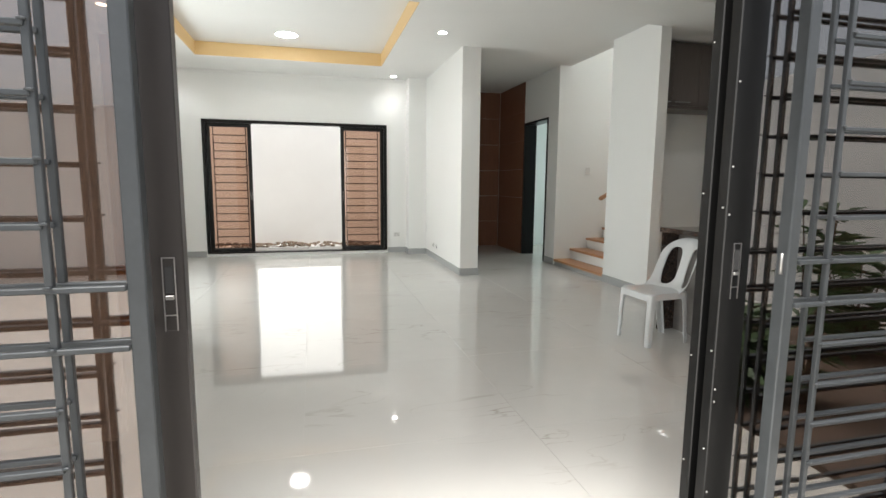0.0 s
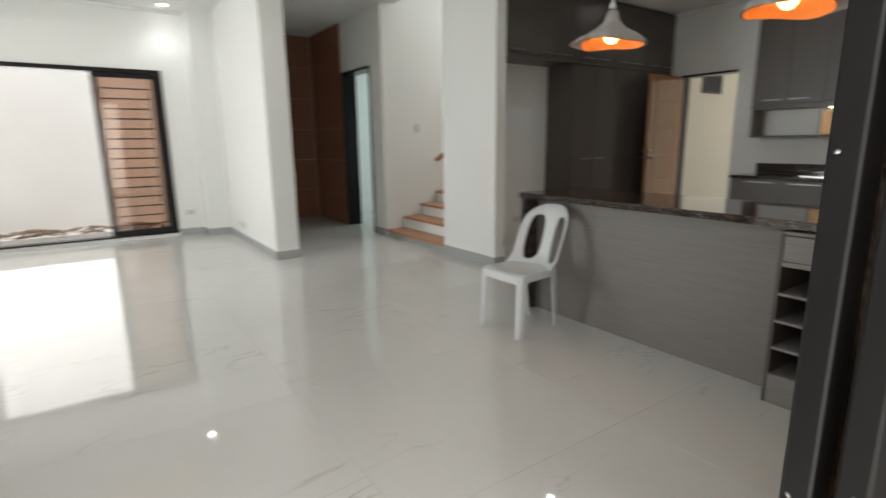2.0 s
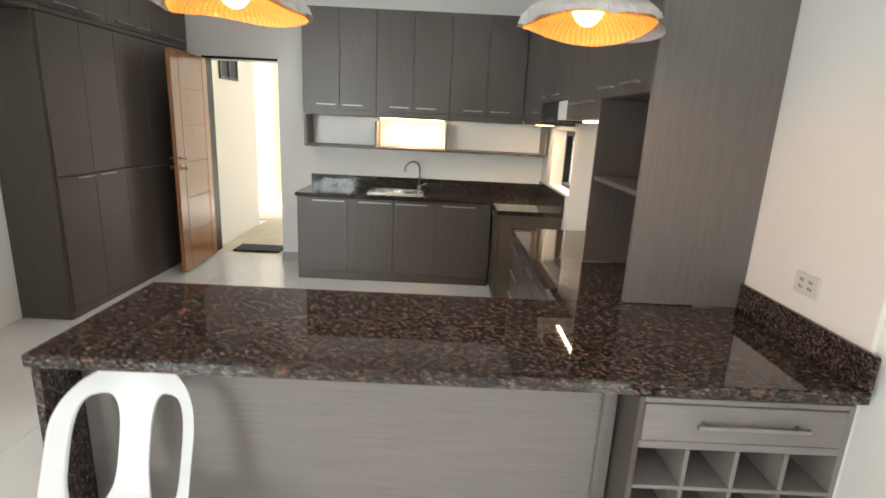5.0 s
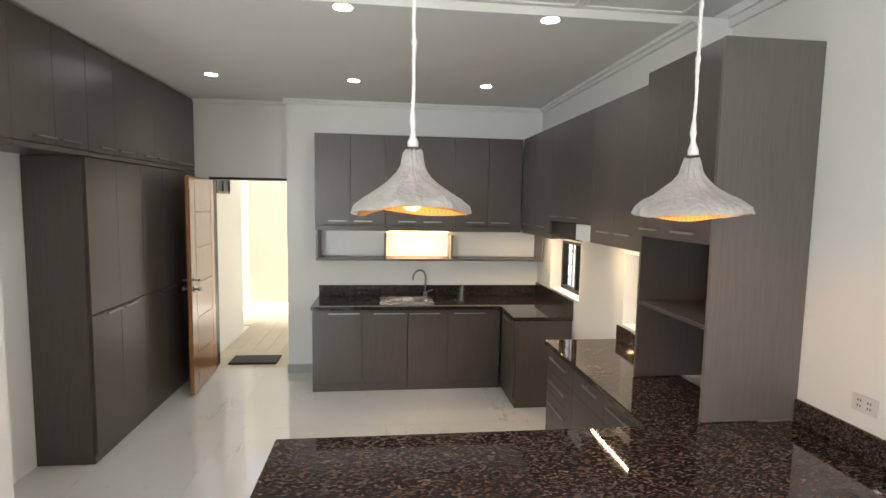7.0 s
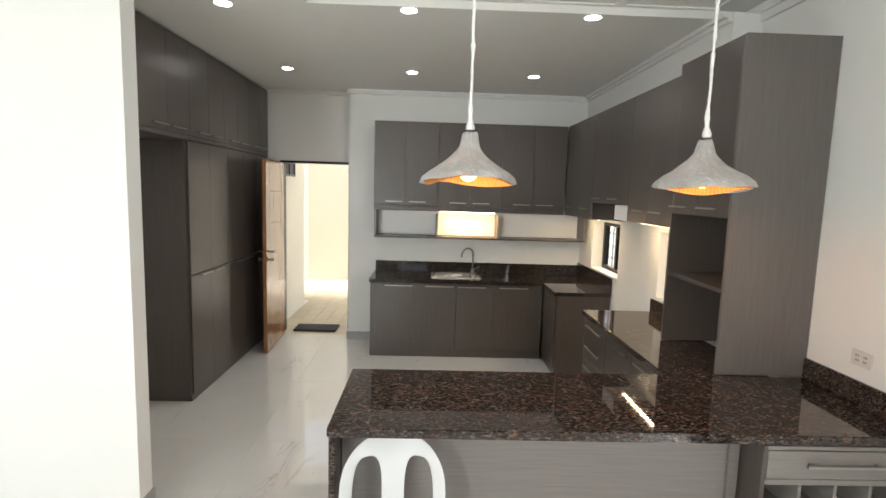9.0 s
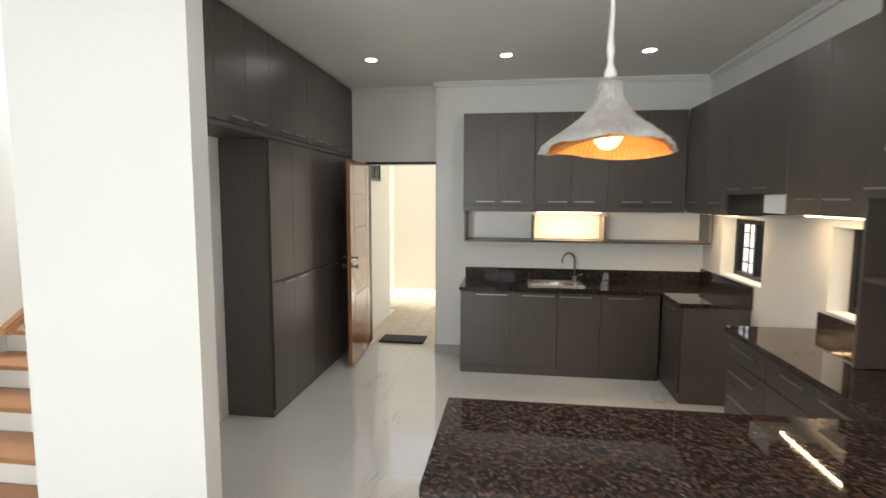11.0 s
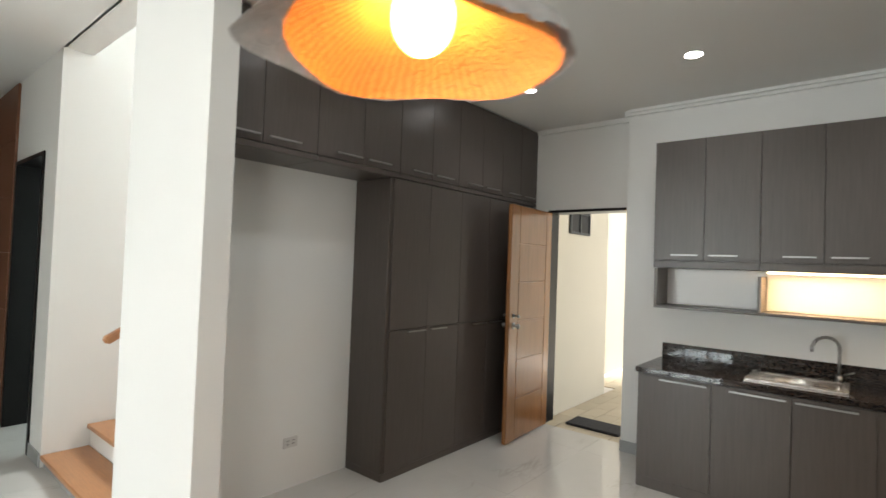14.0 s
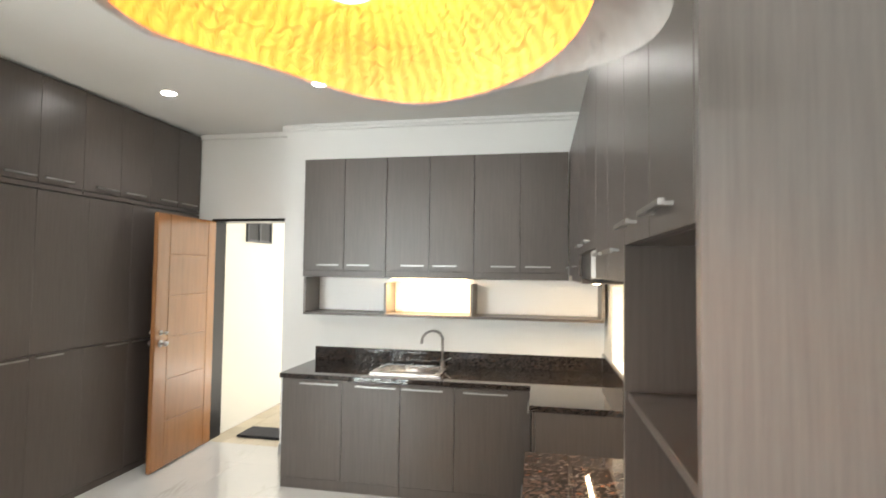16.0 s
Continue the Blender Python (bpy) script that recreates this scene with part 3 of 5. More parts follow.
def plant(x, y, height, seed, label, leaf_len=0.22, stems=5):
    rng = random.Random(seed)
    ob = thing("garden_plant", (x, y, -0.12), label, "plant", "garden plants")
    trunk, crown = bmesh.new(), bmesh.new()
    for s in range(stems):
        a, lean = rng.uniform(0, 6.28), rng.uniform(0.05, 0.35)
        prev = Vector((x, y, -0.12))
        steps = 7
        for k in range(1, steps + 1):
            f = k / steps
            p = Vector((x + math.cos(a) * lean * f * height, y + math.sin(a) * lean * f * height, -0.12 + height * f * rng.uniform(0.92, 1.0)))
            d = p - prev
            m = Matrix.Translation((p + prev) / 2) @ d.to_track_quat("Z", "Y").to_matrix().to_4x4()
            bmesh.ops.create_cone(trunk, segments=6, radius1=0.012 * (1.1 - f) + 0.003, radius2=0.012 * (1.0 - f) + 0.003, depth=d.length * 1.05, matrix=m)
            prev = p
            for q in range(5):
                b = rng.uniform(0, 6.28)
                L = leaf_len * rng.uniform(0.6, 1.1)
                tip = p + Vector((math.cos(b) * L, math.sin(b) * L, rng.uniform(-0.5, 0.5) * L))
                side = Vector((-math.sin(b), math.cos(b), 0)) * L * 0.17
                mid = (p + tip) / 2 + Vector((0, 0, L * 0.12))
                vs = [crown.verts.new(v) for v in (p, mid - side, tip, mid + side)]
                crown.faces.new((vs[0], vs[1], vs[2]))
                crown.faces.new((vs[0], vs[2], vs[3]))
    part("stem", trunk, SOIL, ob)
    part("foliage", crown, LEAF, ob, "green leaves")


structure("planting_bed", [(2.7, -1.4, -0.125, 5.5, 1.1, -0.09)], SOIL, "brown soil planting bed")
for i, (x, y, h) in enumerate(((3.3, 0.15, 1.35), (3.4, -0.6, 0.5), (4.2, 0.5, 1.2), (2.95, -0.1, 0.4), (4.6, -0.5, 0.9), (3.7, 0.7, 0.4))):
    plant(x, y, h, 20 + i, "leafy green garden shrub in the planting bed", 0.2 if h > 0.9 else 0.3)


# ---- sliding doors and grilles ----
def frame_boxes(x0, x1, y0, y1, z0, z1, w):
    return ((x0, y0, z0, x0 + w, y1, z1), (x1 - w, y0, z0, x1, y1, z1), (x0 + w, y0, z0, x1 - w, y1, z0 + w), (x0 + w, y0, z1 - w, x1 - w, y1, z1))


def rod(bm, a, b, r=0.006, seg=8):
    a, b = Vector(a), Vector(b)
    m = Matrix.Translation((a + b) / 2) @ (b - a).to_track_quat("Z", "Y").to_matrix().to_4x4()
    bmesh.ops.create_cone(bm, cap_ends=True, segments=seg, radius1=r, radius2=r, depth=(b - a).length, matrix=m)


def flush_pull(ob, x, y, z0, z1, mat):
    """A recessed pull: bright thin rim round a dark pocket, with a latch in it."""
    w, t = 0.014, 0.0025
    plate = box_part("lock_plate", (x - w, y - 0.0015, z0), (x + w, y - 0.0003, z1), mat, ob)
    for lo, hi in (((x - w, y - 0.004, z0), (x - w + t, y - 0.0017, z1)), ((x + w - t, y - 0.004, z0), (x + w, y - 0.0017, z1)), ((x - w + t, y - 0.004, z1 - t), (x + w - t, y - 0.0017, z1)), ((x - w + t, y - 0.004, z0 + 0.035), (x + w - t, y - 0.0017, z0 + 0.035 + t))):
        box_part("rim", lo, hi, CHROME, plate, "worn bright rim", bevel=0)
    zm = z0 + (z1 - z0) * 0.45
    box_part("latch", (x - 0.009, y - 0.007, zm - 0.004), (x + 0.009, y - 0.0017, zm + 0.006), CHROME, plate, "worn steel latch")
    box_part("pocket", (x - w + 0.005, y - 0.0025, zm + 0.012), (x + w - 0.005, y - 0.0017, z1 - 0.02), DARK, plate)


def glass_panel(name, x0, x1, y, z0, z1, w, label, group, handle_x=None, mat=BLACK, glass=None, screws=()):
    ob = thing(name, ((x0 + x1) / 2, y, z0), label, "sliding door", group)
    for b in frame_boxes(x0, x1, y - 0.02, y + 0.02, z0, z1, w):
        box_part("stile", b[:3], b[3:], mat, ob, bevel=0.003)
    pane = box_part("pane", (x0 + w - 0.004, y - 0.003, z0 + w - 0.004), (x1 - w + 0.004, y + 0.003, z1 - w + 0.004), glass or BRONZE, ob, "bronze-tinted glass", bevel=0)
    pane.visible_shadow = False
    # dark rubber gasket round the glass
    for b in frame_boxes(x0 + w - 0.002, x1 - w + 0.002, y - 0.008, y + 0.008, z0 + w - 0.002, z1 - w + 0.002, 0.006):
        box_part("gasket", b[:3], b[3:], DARK, ob, bevel=0)
    if handle_x is not None:
        flush_pull(ob, handle_x, y - 0.02, 0.985, 1.155, mat)
    for sx, sy, z in screws:
        bm = bmesh.new()
        bmesh.ops.create_icosphere(bm, subdivisions=1, radius=0.004, matrix=Matrix.Translation((sx, sy, z)))
        part("screw", bm, CHROME, ob, "bright screw head")
    return ob


def grille(x0, x1, y, z0, z1, mat, label, group, pitch, inset=0.13, r=0.007, stile=0.04, first=0.125):
    """A security grille of one layer: frame, an upright bar near each side and cross bars between them."""
    ob = thing("security_grille", ((x0 + x1) / 2, y, z0), label, "grille", group)
    for b in frame_boxes(x0, x1, y - 0.012, y + 0.012, z0, z1, stile):
        box_part("frame", b[:3], b[3:], mat, ob, bevel=0.002)
    u0, u1 = x0 + stile + inset, x1 - stile - inset
    for u in (u0, u1):
        bm = bmesh.new()
        rod(bm, (u, y, z0 + stile), (u, y, z1 - stile), r)
        part("upright", bm, mat, ob, smooth=True)
    z = z0 + stile + first * 0.5
    while z < z1 - stile - 0.04:
        bm = bmesh.new()
        rod(bm, (u0, y - r, z), (u1, y - r, z), r)
        part("bar", bm, mat, ob, smooth=True)
        z += pitch
    return ob


def grille_gate(x0, x1, y, z0, z1, mat, label, group, u0, u1, lock_x=None):
    """A sliding grille gate of box section with two layers of square bars, 5 cm apart, welded to its uprights."""
    ob = thing("grille_gate", ((x0 + x1) / 2, y, z0), label, "grille", group)
    st, h = 0.036, 0.0075
    for b in frame_boxes(x0, x1, y - 0.006, y + 0.034, z0, z1, st):
        box_part("frame", b[:3], b[3:], mat, ob, bevel=0.003)

    def bar(name, lo, hi):
        box_part(name, lo, hi, mat, ob, bevel=0.002)

    for yy in (y, y + 0.052):
        top, low = (z1 - st, z0 + st) if yy == y else (z1 - 0.004, z0 + 0.004)
        for u in (u0, u1):
            bar("upright", (u - h, yy - h, low), (u + h, yy + h, top))
        k = -8
        while 1.11 + 0.125 * k < z1 - 0.06:
            z = 1.11 + 0.125 * k
            if z > z0 + 0.05:
                a, b = (x0 + st, x1 - st) if k in (0, -1) else (u0, u1)
                bar("bar", (a, yy - h - 0.006, z - 0.006), (b, yy + h - 0.004, z + 0.006))
            k += 1
    # weld beads where the bars meet the uprights
    rng = random.Random(int(x0 * 100) + 900)
    for u in (u0, u1):
        for k in range(-8, 11):
            z = 1.11 + 0.125 * k
            if z0 + 0.05 < z < z1 - 0.06:
                m = Matrix.Translation((u + rng.uniform(-0.004, 0.004), y - 0.013, z + 0.006)) @ Matrix.Diagonal((0.010, 0.005, 0.004, 1))
                bm = bmesh.new()
                bmesh.ops.create_icosphere(bm, subdivisions=1, radius=1, matrix=m)
                part("weld_bead", bm, mat, ob, smooth=True)
    if lock_x is not None:
        bm = bmesh.new()
        rod(bm, (lock_x, y + 0.012, 1.075), (lock_x, y + 0.012, 1.135), 0.005, 10)
        part("bolt", bm, CHROME, ob, "bright steel lock bolt", smooth=True)


def door_frame(name, x0, x1, y0, y1, z0, z1, w, label, sill=None):
    ob = thing(name, ((x0 + x1) / 2, y0, z0), label, "door frame")
    for k, b in enumerate(frame_boxes(x0, x1, y0, y1, z0, z1, w)):
        top = z0 + sill if sill and k == 2 else b[5]
        box_part("frame_member", b[:3], (b[3], b[4], top), BLACK, ob)
    return ob


# back: two glass panels stand open at the sides
door_frame("sliding_door_frame", -1.584, 1.556, 9.60, 9.76, 0.052, 2.358, 0.055, "black aluminium frame of a wide sliding door", 0.022)
glass_panel("sliding_panel", -1.528, -0.80, 9.66, 0.076, 2.302, 0.06, "black sliding door panel with bronze glass, slid open", "back sliding panels", -0.83)
glass_panel("sliding_panel", 0.72, 1.50, 9.66, 0.076, 2.302, 0.06, "black sliding door panel with bronze glass, slid open", "back sliding panels", 0.75)
BARS = material("dark_bar_paint", (0.035, 0.026, 0.022), 0.5, metal=0.3)
grille(-1.50, -0.83, 9.74, 0.12, 2.30, BARS, "dark steel security grille behind the glass", "back grilles", 0.136, 0.05, 0.009, 0.02)
grille(0.75, 1.47, 9.74, 0.12, 2.30, BARS, "dark steel security grille behind the glass", "back grilles", 0.136, 0.05, 0.009, 0.02)
# front: panels and grille gates stand open to both sides of the entrance
glass_panel("sliding_panel", -1.06, -0.066, 1.378, 0.03, 2.52, 0.070, "dark aluminium sliding door panel with bronze glass", "front sliding panels", -0.098, mat=BRONZE_ALU, glass=FRONT_BRONZE)
glass_panel("sliding_panel", 1.398, 2.52, 1.442, 0.03, 2.52, 0.085, "dark aluminium inner sliding panel with bronze glass", "front sliding panels", None, glass=FRONT_BRONZE, screws=[(1.397, 1.45, z) for z in (0.42, 0.78, 1.30, 1.75)])
glass_panel("sliding_panel", 1.400, 2.55, 1.376, 0.03, 2.52, 0.098, "dark aluminium outer sliding panel with reflective glass", "front sliding panels", 1.448, glass=FRONT_MIRROR, screws=[(1.410, 1.3555, z) for z in (0.36, 0.66, 0.70, 1.24, 1.38, 1.62)] + [(1.399, 1.37, z) for z in (0.5, 0.82, 1.26)])
grille_gate(-1.05, -0.112, 1.25, 0.03, 2.50, STEEL_GREY, "grey painted steel grille gate, slid open", "front grilles", -0.88, -0.283)
grille_gate(1.516, 2.55, 1.25, 0.03, 2.50, STEEL_GREY, "grey painted steel grille gate, slid open", "front grilles", 1.663, 2.40, 1.514)
door_frame("entrance_frame", -1.10, 2.60, 1.30, 1.535, -0.003, 2.55, 0.035, "black aluminium frame of the entrance sliding door")
jamb = thing("entrance_jamb", (1.70, 1.55, 0), "black aluminium jamb lining at the wall end", "door frame")
box_part("lining", (1.69, 1.537, 0), (1.938, 1.562, 2.549), BLACK, jamb)


# ---- windows in the left wall and over the kitchen counter ----
def window(name, lo, hi, axis, label, mullions=1, mat=BLACK):
    """A framed window; axis is the wall's normal, 0 for x and 1 for y."""
    base = [(a + b) / 2 for a, b in zip(lo, hi)]
    ob = thing(name, (base[0], base[1], lo[2]), label, "window")
    o = 1 - axis
    w = 0.05

    def piece(n, u0, u1, z0, z1, d0, d1, m, lab=""):
        a, b = [0, 0, z0], [0, 0, z1]
        a[o], b[o], a[axis], b[axis] = u0, u1, d0, d1
        return box_part(n, a, b, m, ob, lab)

    d0, d1 = lo[axis], hi[axis]
    piece("frame", lo[o], lo[o] + w, lo[2], hi[2], d0, d1, mat)
    piece("frame", hi[o] - w, hi[o], lo[2], hi[2], d0, d1, mat)
    piece("frame", lo[o] + w, hi[o] - w, lo[2], lo[2] + w, d0, d1, mat)
    piece("frame", lo[o] + w, hi[o] - w, hi[2] - w, hi[2], d0, d1, mat)
    n = mullions + 1
    for k in range(1, n):
        u = lo[o] + (hi[o] - lo[o]) * k / n
        piece("mullion", u - 0.025, u + 0.025, lo[2] + w, hi[2] - w, d0, d1, mat)
    dm = (d0 + d1) / 2
    for k in range(n):
        u0, u1 = lo[o] + (hi[o] - lo[o]) * k / n, lo[o] + (hi[o] - lo[o]) * (k + 1) / n
        p = piece("pane", u0 + 0.02, u1 - 0.02, lo[2] + 0.04, hi[2] - 0.04, dm - 0.002, dm + 0.002, CLEAR, "clear glass")
        p.visible_shadow = False
    return ob


window("window_left", (-2.42, 7.9, 0.77), (-2.285, 9.12, 2.42), 0, "tall black aluminium window in the white wall")
window("window_left", (-2.44, 5.5, 0.65), (-2.37, 7.3, 2.5), 0, "wide black aluminium window in the white wall", 2)
window("window_kitchen", (6.30, 1.59, 1.062), (7.11, 1.65, 1.618), 1, "small black aluminium window above the counter")
window("window_kitchen", (4.72, 1.59, 1.062), (5.39, 1.65, 1.618), 1, "small black aluminium window above the counter")


def window_bars(x0, x1):
    ob = thing("window_bars", ((x0 + x1) / 2, 1.578, 1.07), "black steel security bars outside the kitchen window", "window bars", "window bars")
    for k in range(1, 6):
        u = x0 + (x1 - x0) * k / 6
        box_part("bar", (u - 0.007, 1.573, 1.062), (u + 0.007, 1.586, 1.618), BARS, ob)
    for z in (1.2, 1.34, 1.48):
        box_part("cross_bar", (x0, 1.5725, z - 0.006), (x1, 1.5865, z + 0.006), BARS, ob)


window_bars(6.30, 7.11)
window_bars(4.72, 5.39)
structure("window_sill", [(6.292, 1.652, 1.061, 7.118, 1.775, 1.075), (4.702, 1.652, 1.061, 5.398, 1.775, 1.075)], CEIL, "white window sill")


# ---- front door: a plank door with a dark glass strip ----
def main_door():
    ob = thing("entrance_door", (-1.28, 4.66, 0.01), "natural wood entrance door with a dark glass strip, standing open", "door")
    y0, y1 = 4.60, 4.645
    for a, b in ((-1.74, -1.56), (-1.355, -1.19), (-1.19, -1.03), (-1.03, -0.868)):
        box_part("plank", (a + 0.001, y0, 0.012), (b - 0.001, y1, 2.41), NATURAL, ob, bevel=0.003)
    box_part("rail", (-1.56, y0, 0.012), (-1.355, y1, 0.20), NATURAL, ob)
    box_part("rail", (-1.56, y0, 2.26), (-1.355, y1, 2.41), NATURAL, ob)
    box_part("pane", (-1.56, y0 + 0.012, 0.20), (-1.355, y1 - 0.012, 2.26), material("black_glass", (0.012, 0.012, 0.012), 0.06), ob, "dark glass strip")
    plate = box_part("lock_plate", (-0.965, y0 - 0.01, 0.98), (-0.915, y0 - 0.0005, 1.18), BLACK, ob, "black lock plate")
    bm = bmesh.new()
    rod(bm, (-0.94, y0 - 0.055, 1.09), (-0.94, y0 - 0.008, 1.09), 0.011, 12)
    rod(bm, (-0.94, y0 - 0.052, 1.09), (-1.08, y0 - 0.052, 1.09), 0.009, 12)
    part("lever", bm, BLACK, plate, "black lever handle", smooth=True)


main_door()


# ---- hall: brown panelling, bedroom doorway, stairs ----
def panelling():
    ob = thing("wood_panelling", (4.0, 9.5, 0), "dark brown wood-look panelling in flush boards", "wall panelling")
    rows = 6
    for k in range(rows):
        z0, z1 = 0.004 + k * 3.155 / rows, (k + 1) * 3.155 / rows
        for y0, y1 in ((9.03, 9.66), (9.66, 10.27)):
            box_part("panel", (4.012, y0 + 0.0006, z0), (4.034, y1 - 0.0006, z1), BROWN, ob)
        for x0, x1 in ((2.53, 3.28), (3.28, 4.01)):
            box_part("panel", (x0 + 0.0006, 10.276, z0), (x1 - 0.0006, 10.299, z1), BROWN, ob)


panelling()


def bedroom_frame():
    ob = thing("bedroom_door_frame", (4.1, 8.44, 0), "black door frame round the open bedroom doorway", "door frame")
    for lo, hi in (((4.02, 8.035, 0), (4.25, 8.071, 2.415)), ((4.02, 8.969, 0), (4.25, 9.025, 2.415)), ((4.02, 8.071, 2.38), (4.25, 8.969, 2.415))):
        box_part("jamb", lo, hi, BLACK, ob)


bedroom_frame()


def stairs():
    ob = thing("staircase", (4.04, 6.96, 0), "white staircase with varnished wooden treads", "staircase")
    for k in range(12):
        x, z = 4.055 + 0.29 * k, 0.095 + 0.169 * k
        box_part("riser", (x, 6.222, max(0.0, z - 0.169)), (x + 0.29 if k < 11 else x + 0.9, 7.688, z - 0.036), WALL if k else BASE, ob, "white painted riser" if k else "low grey tile riser", bevel=0.001)
        box_part("tread", (x - 0.025, 6.224, z - 0.035), (x + 0.29, 7.686, z), WOOD, ob, "reddish brown wooden tread", bevel=0.006)


stairs()


def handrail():
    ob = thing("handrail", (4.3, 6.28, 0.9), "wooden handrail on dark steel brackets along the stair wall", "handrail")
    bm = bmesh.new()
    a, b = Vector((3.985, 6.29, 1.12)), Vector((7.0, 6.29, 1.12 + 3.015 * 0.169 / 0.29))
    d = (b - a)
    m = Matrix.Translation((a + b) / 2) @ d.to_track_quat("Z", "Y").to_matrix().to_4x4() @ Matrix.Diagonal((0.06, 0.045, d.length, 1))
    bmesh.ops.create_cube(bm, size=1, matrix=m)
    bmesh.ops.bevel(bm, geom=list(bm.edges), offset=0.01, segments=2, affect="EDGES")
    part("rail", bm, WOOD, ob)
    for f in (0.04, 0.4, 0.8):
        p = a + d * f
        bm = bmesh.new()
        rod(bm, p + Vector((0, 0, -0.02)), p + Vector((0, 0, -0.07)), 0.006)
        rod(bm, p + Vector((0, 0, -0.07)), (p.x, 6.221, p.z - 0.09), 0.006)
        part("bracket", bm, BLACK, ob, "dark steel bracket")


handrail()


# ---- sockets and switches ----
def socket(c, axis, sign, wide=0.115, high=0.075, label="grey-white double wall socket", name="wall_socket", holes=2):
    """A plate on a wall whose normal is sign along axis."""
    o = 1 - axis
    ob = thing(name, c, label, "socket" if holes else "switch", "wall plates")

    def plate(n, du, dz, w, h, t0, t1, mat, parent):
        lo, hi = [0, 0, c[2] + dz - h / 2], [0, 0, c[2] + dz + h / 2]
        lo[o], hi[o] = c[o] + du - w / 2, c[o] + du + w / 2
        t = sorted((c[axis] + sign * t0, c[axis] + sign * t1))
        lo[axis], hi[axis] = t
        return box_part(n, lo, hi, mat, parent, bevel=0.0015)

    p = plate("plate", 0, 0, wide, high, 0.0005, 0.009, SOCKET, ob)
    if holes:
        for k in range(holes):
            du = (k - (holes - 1) / 2) * 0.045
            for dz in (-0.012, 0.012):
                for e in (-0.006, 0.006):
                    plate("slot", du + e, dz, 0.0035, 0.011, 0.009, 0.0096, DARK, p)
    else:
        plate("rocker", 0, 0, 0.024, 0.04, 0.009, 0.013, SOCKET, p)


socket((3.60, 1.577, 1.163), 1, 1)
socket((2.83, 1.56, 0.36), 1, 1)
socket((5.114, 6.112, 0.325), 1, -1)
socket((1.74, 9.627, 0.34), 1, -1)
socket((-1.98, 9.627, 0.34), 1, -1)
socket((2.244, 8.70, 0.24), 0, -1, 0.075)
socket((2.244, 8.47, 0.24), 0, -1, 0.075)
socket((4.59, 7.69, 1.53), 1, -1, 0.075, 0.115, "white light switch on the stair wall", "light_switch", 0)
socket((7.49, 1.771, 1.0), 1, 1, 0.07, 0.11, "white upright socket at the counter corner", "wall_socket", 1)



# ---- cabinets ----
def handle(parent, face, plane, a, b, z, thick=0.011, stand=0.03):
    """A straight steel bar handle from a to b along the front."""
    axis, sign = face
    o = 1 - axis
    bm = bmesh.new()

    def bx(u0, u1, d0, d1, z0, z1):
        lo, hi = [0, 0, z0], [0, 0, z1]
        lo[o], hi[o] = sorted((u0, u1))
        lo[axis], hi[axis] = sorted((plane + sign * d0, plane + sign * d1))
        add_box(bm, *lo, *hi)

    bx(a, b, stand - thick, stand, z - thick / 2, z + thick / 2)
    a, b = sorted((a, b))
    bx(a + 0.02, a + 0.03, 0.0, stand - thick, z - 0.004, z + 0.004)
    bx(b - 0.03, b - 0.02, 0.0, stand - thick, z - 0.004, z + 0.004)
    return part("handle", bm, CHROME, parent, "brushed steel bar handle")


def cabinet(name, lo, hi, face, fronts, label, group="", mat=None, front_mat=None, plinth=0.0, kind="cabinet", front_name="door", thick=0.018):
    """A closed cabinet: carcass and fronts (a, b, z0, z1, handle a, handle b, handle z) standing on its face."""
    axis, sign = face
    o = 1 - axis
    mat = mat or LAMINATE
    ob = thing(name, ((lo[0] + hi[0]) / 2, (lo[1] + hi[1]) / 2, lo[2]), label, kind, group)
    a, b = list(lo), list(hi)
    plane = hi[axis] if sign > 0 else lo[axis]
    if sign > 0:
        b[axis] = plane - thick - 0.002
    else:
        a[axis] = plane + thick + 0.002
    if plinth:
        pl, ph = list(a), list(b)
        ph[2] = lo[2] + plinth
        if sign > 0:
            ph[axis] += thick - 0.006
        else:
            pl[axis] -= thick - 0.006
        box_part("plinth", pl, ph, mat, ob)
        a[2] += plinth
    box_part("body", a, b, mat, ob)
    for u0, u1, z0, z1, h0, h1, hz in fronts:
        fl, fh = [0, 0, z0 + 0.0015], [0, 0, z1 - 0.0015]
        u0, u1 = sorted((u0, u1))
        fl[o], fh[o] = u0 + 0.0015, u1 - 0.0015
        fl[axis], fh[axis] = sorted((plane, plane - sign * thick))
        d = box_part(front_name, fl, fh, front_mat or mat, ob, bevel=0.0012)
        if h0 is not None:
            handle(d, face, plane, h0, h1, hz)
    return ob


W, E, N = (0, -1), (0, 1), (1, 1)
S = (1, -1)
# sink wall, base units
cabinet("base_cabinet", (6.965, 3.344, 0), (7.598, 4.318, 0.86), W, ((4.318, 3.812, 0.085, 0.855, 4.155, 3.838, 0.828), (3.812, 3.344, 0.085, 0.855, 3.696, 3.373, 0.826)), "dark wood-grain base cabinet with two doors under the sink counter", "base cabinets", plinth=0.083)
cabinet("base_cabinet", (6.965, 2.36, 0), (7.598, 3.342, 0.86), W, ((3.342, 2.922, 0.085, 0.855, 3.324, 3.008, 0.824), (2.922, 2.36, 0.085, 0.855, 2.855, 2.526, 0.824)), "dark wood-grain base cabinet with two doors under the sink counter", "base cabinets", plinth=0.083)
cabinet("base_cabinet", (6.415, 1.775, 0), (6.963, 2.345, 0.86), N, ((6.434, 6.95, 0.085, 0.855, 6.52, 6.80, 0.825),), "dark wood-grain corner base cabinet beside the range gap", "base cabinets", plinth=0.0)
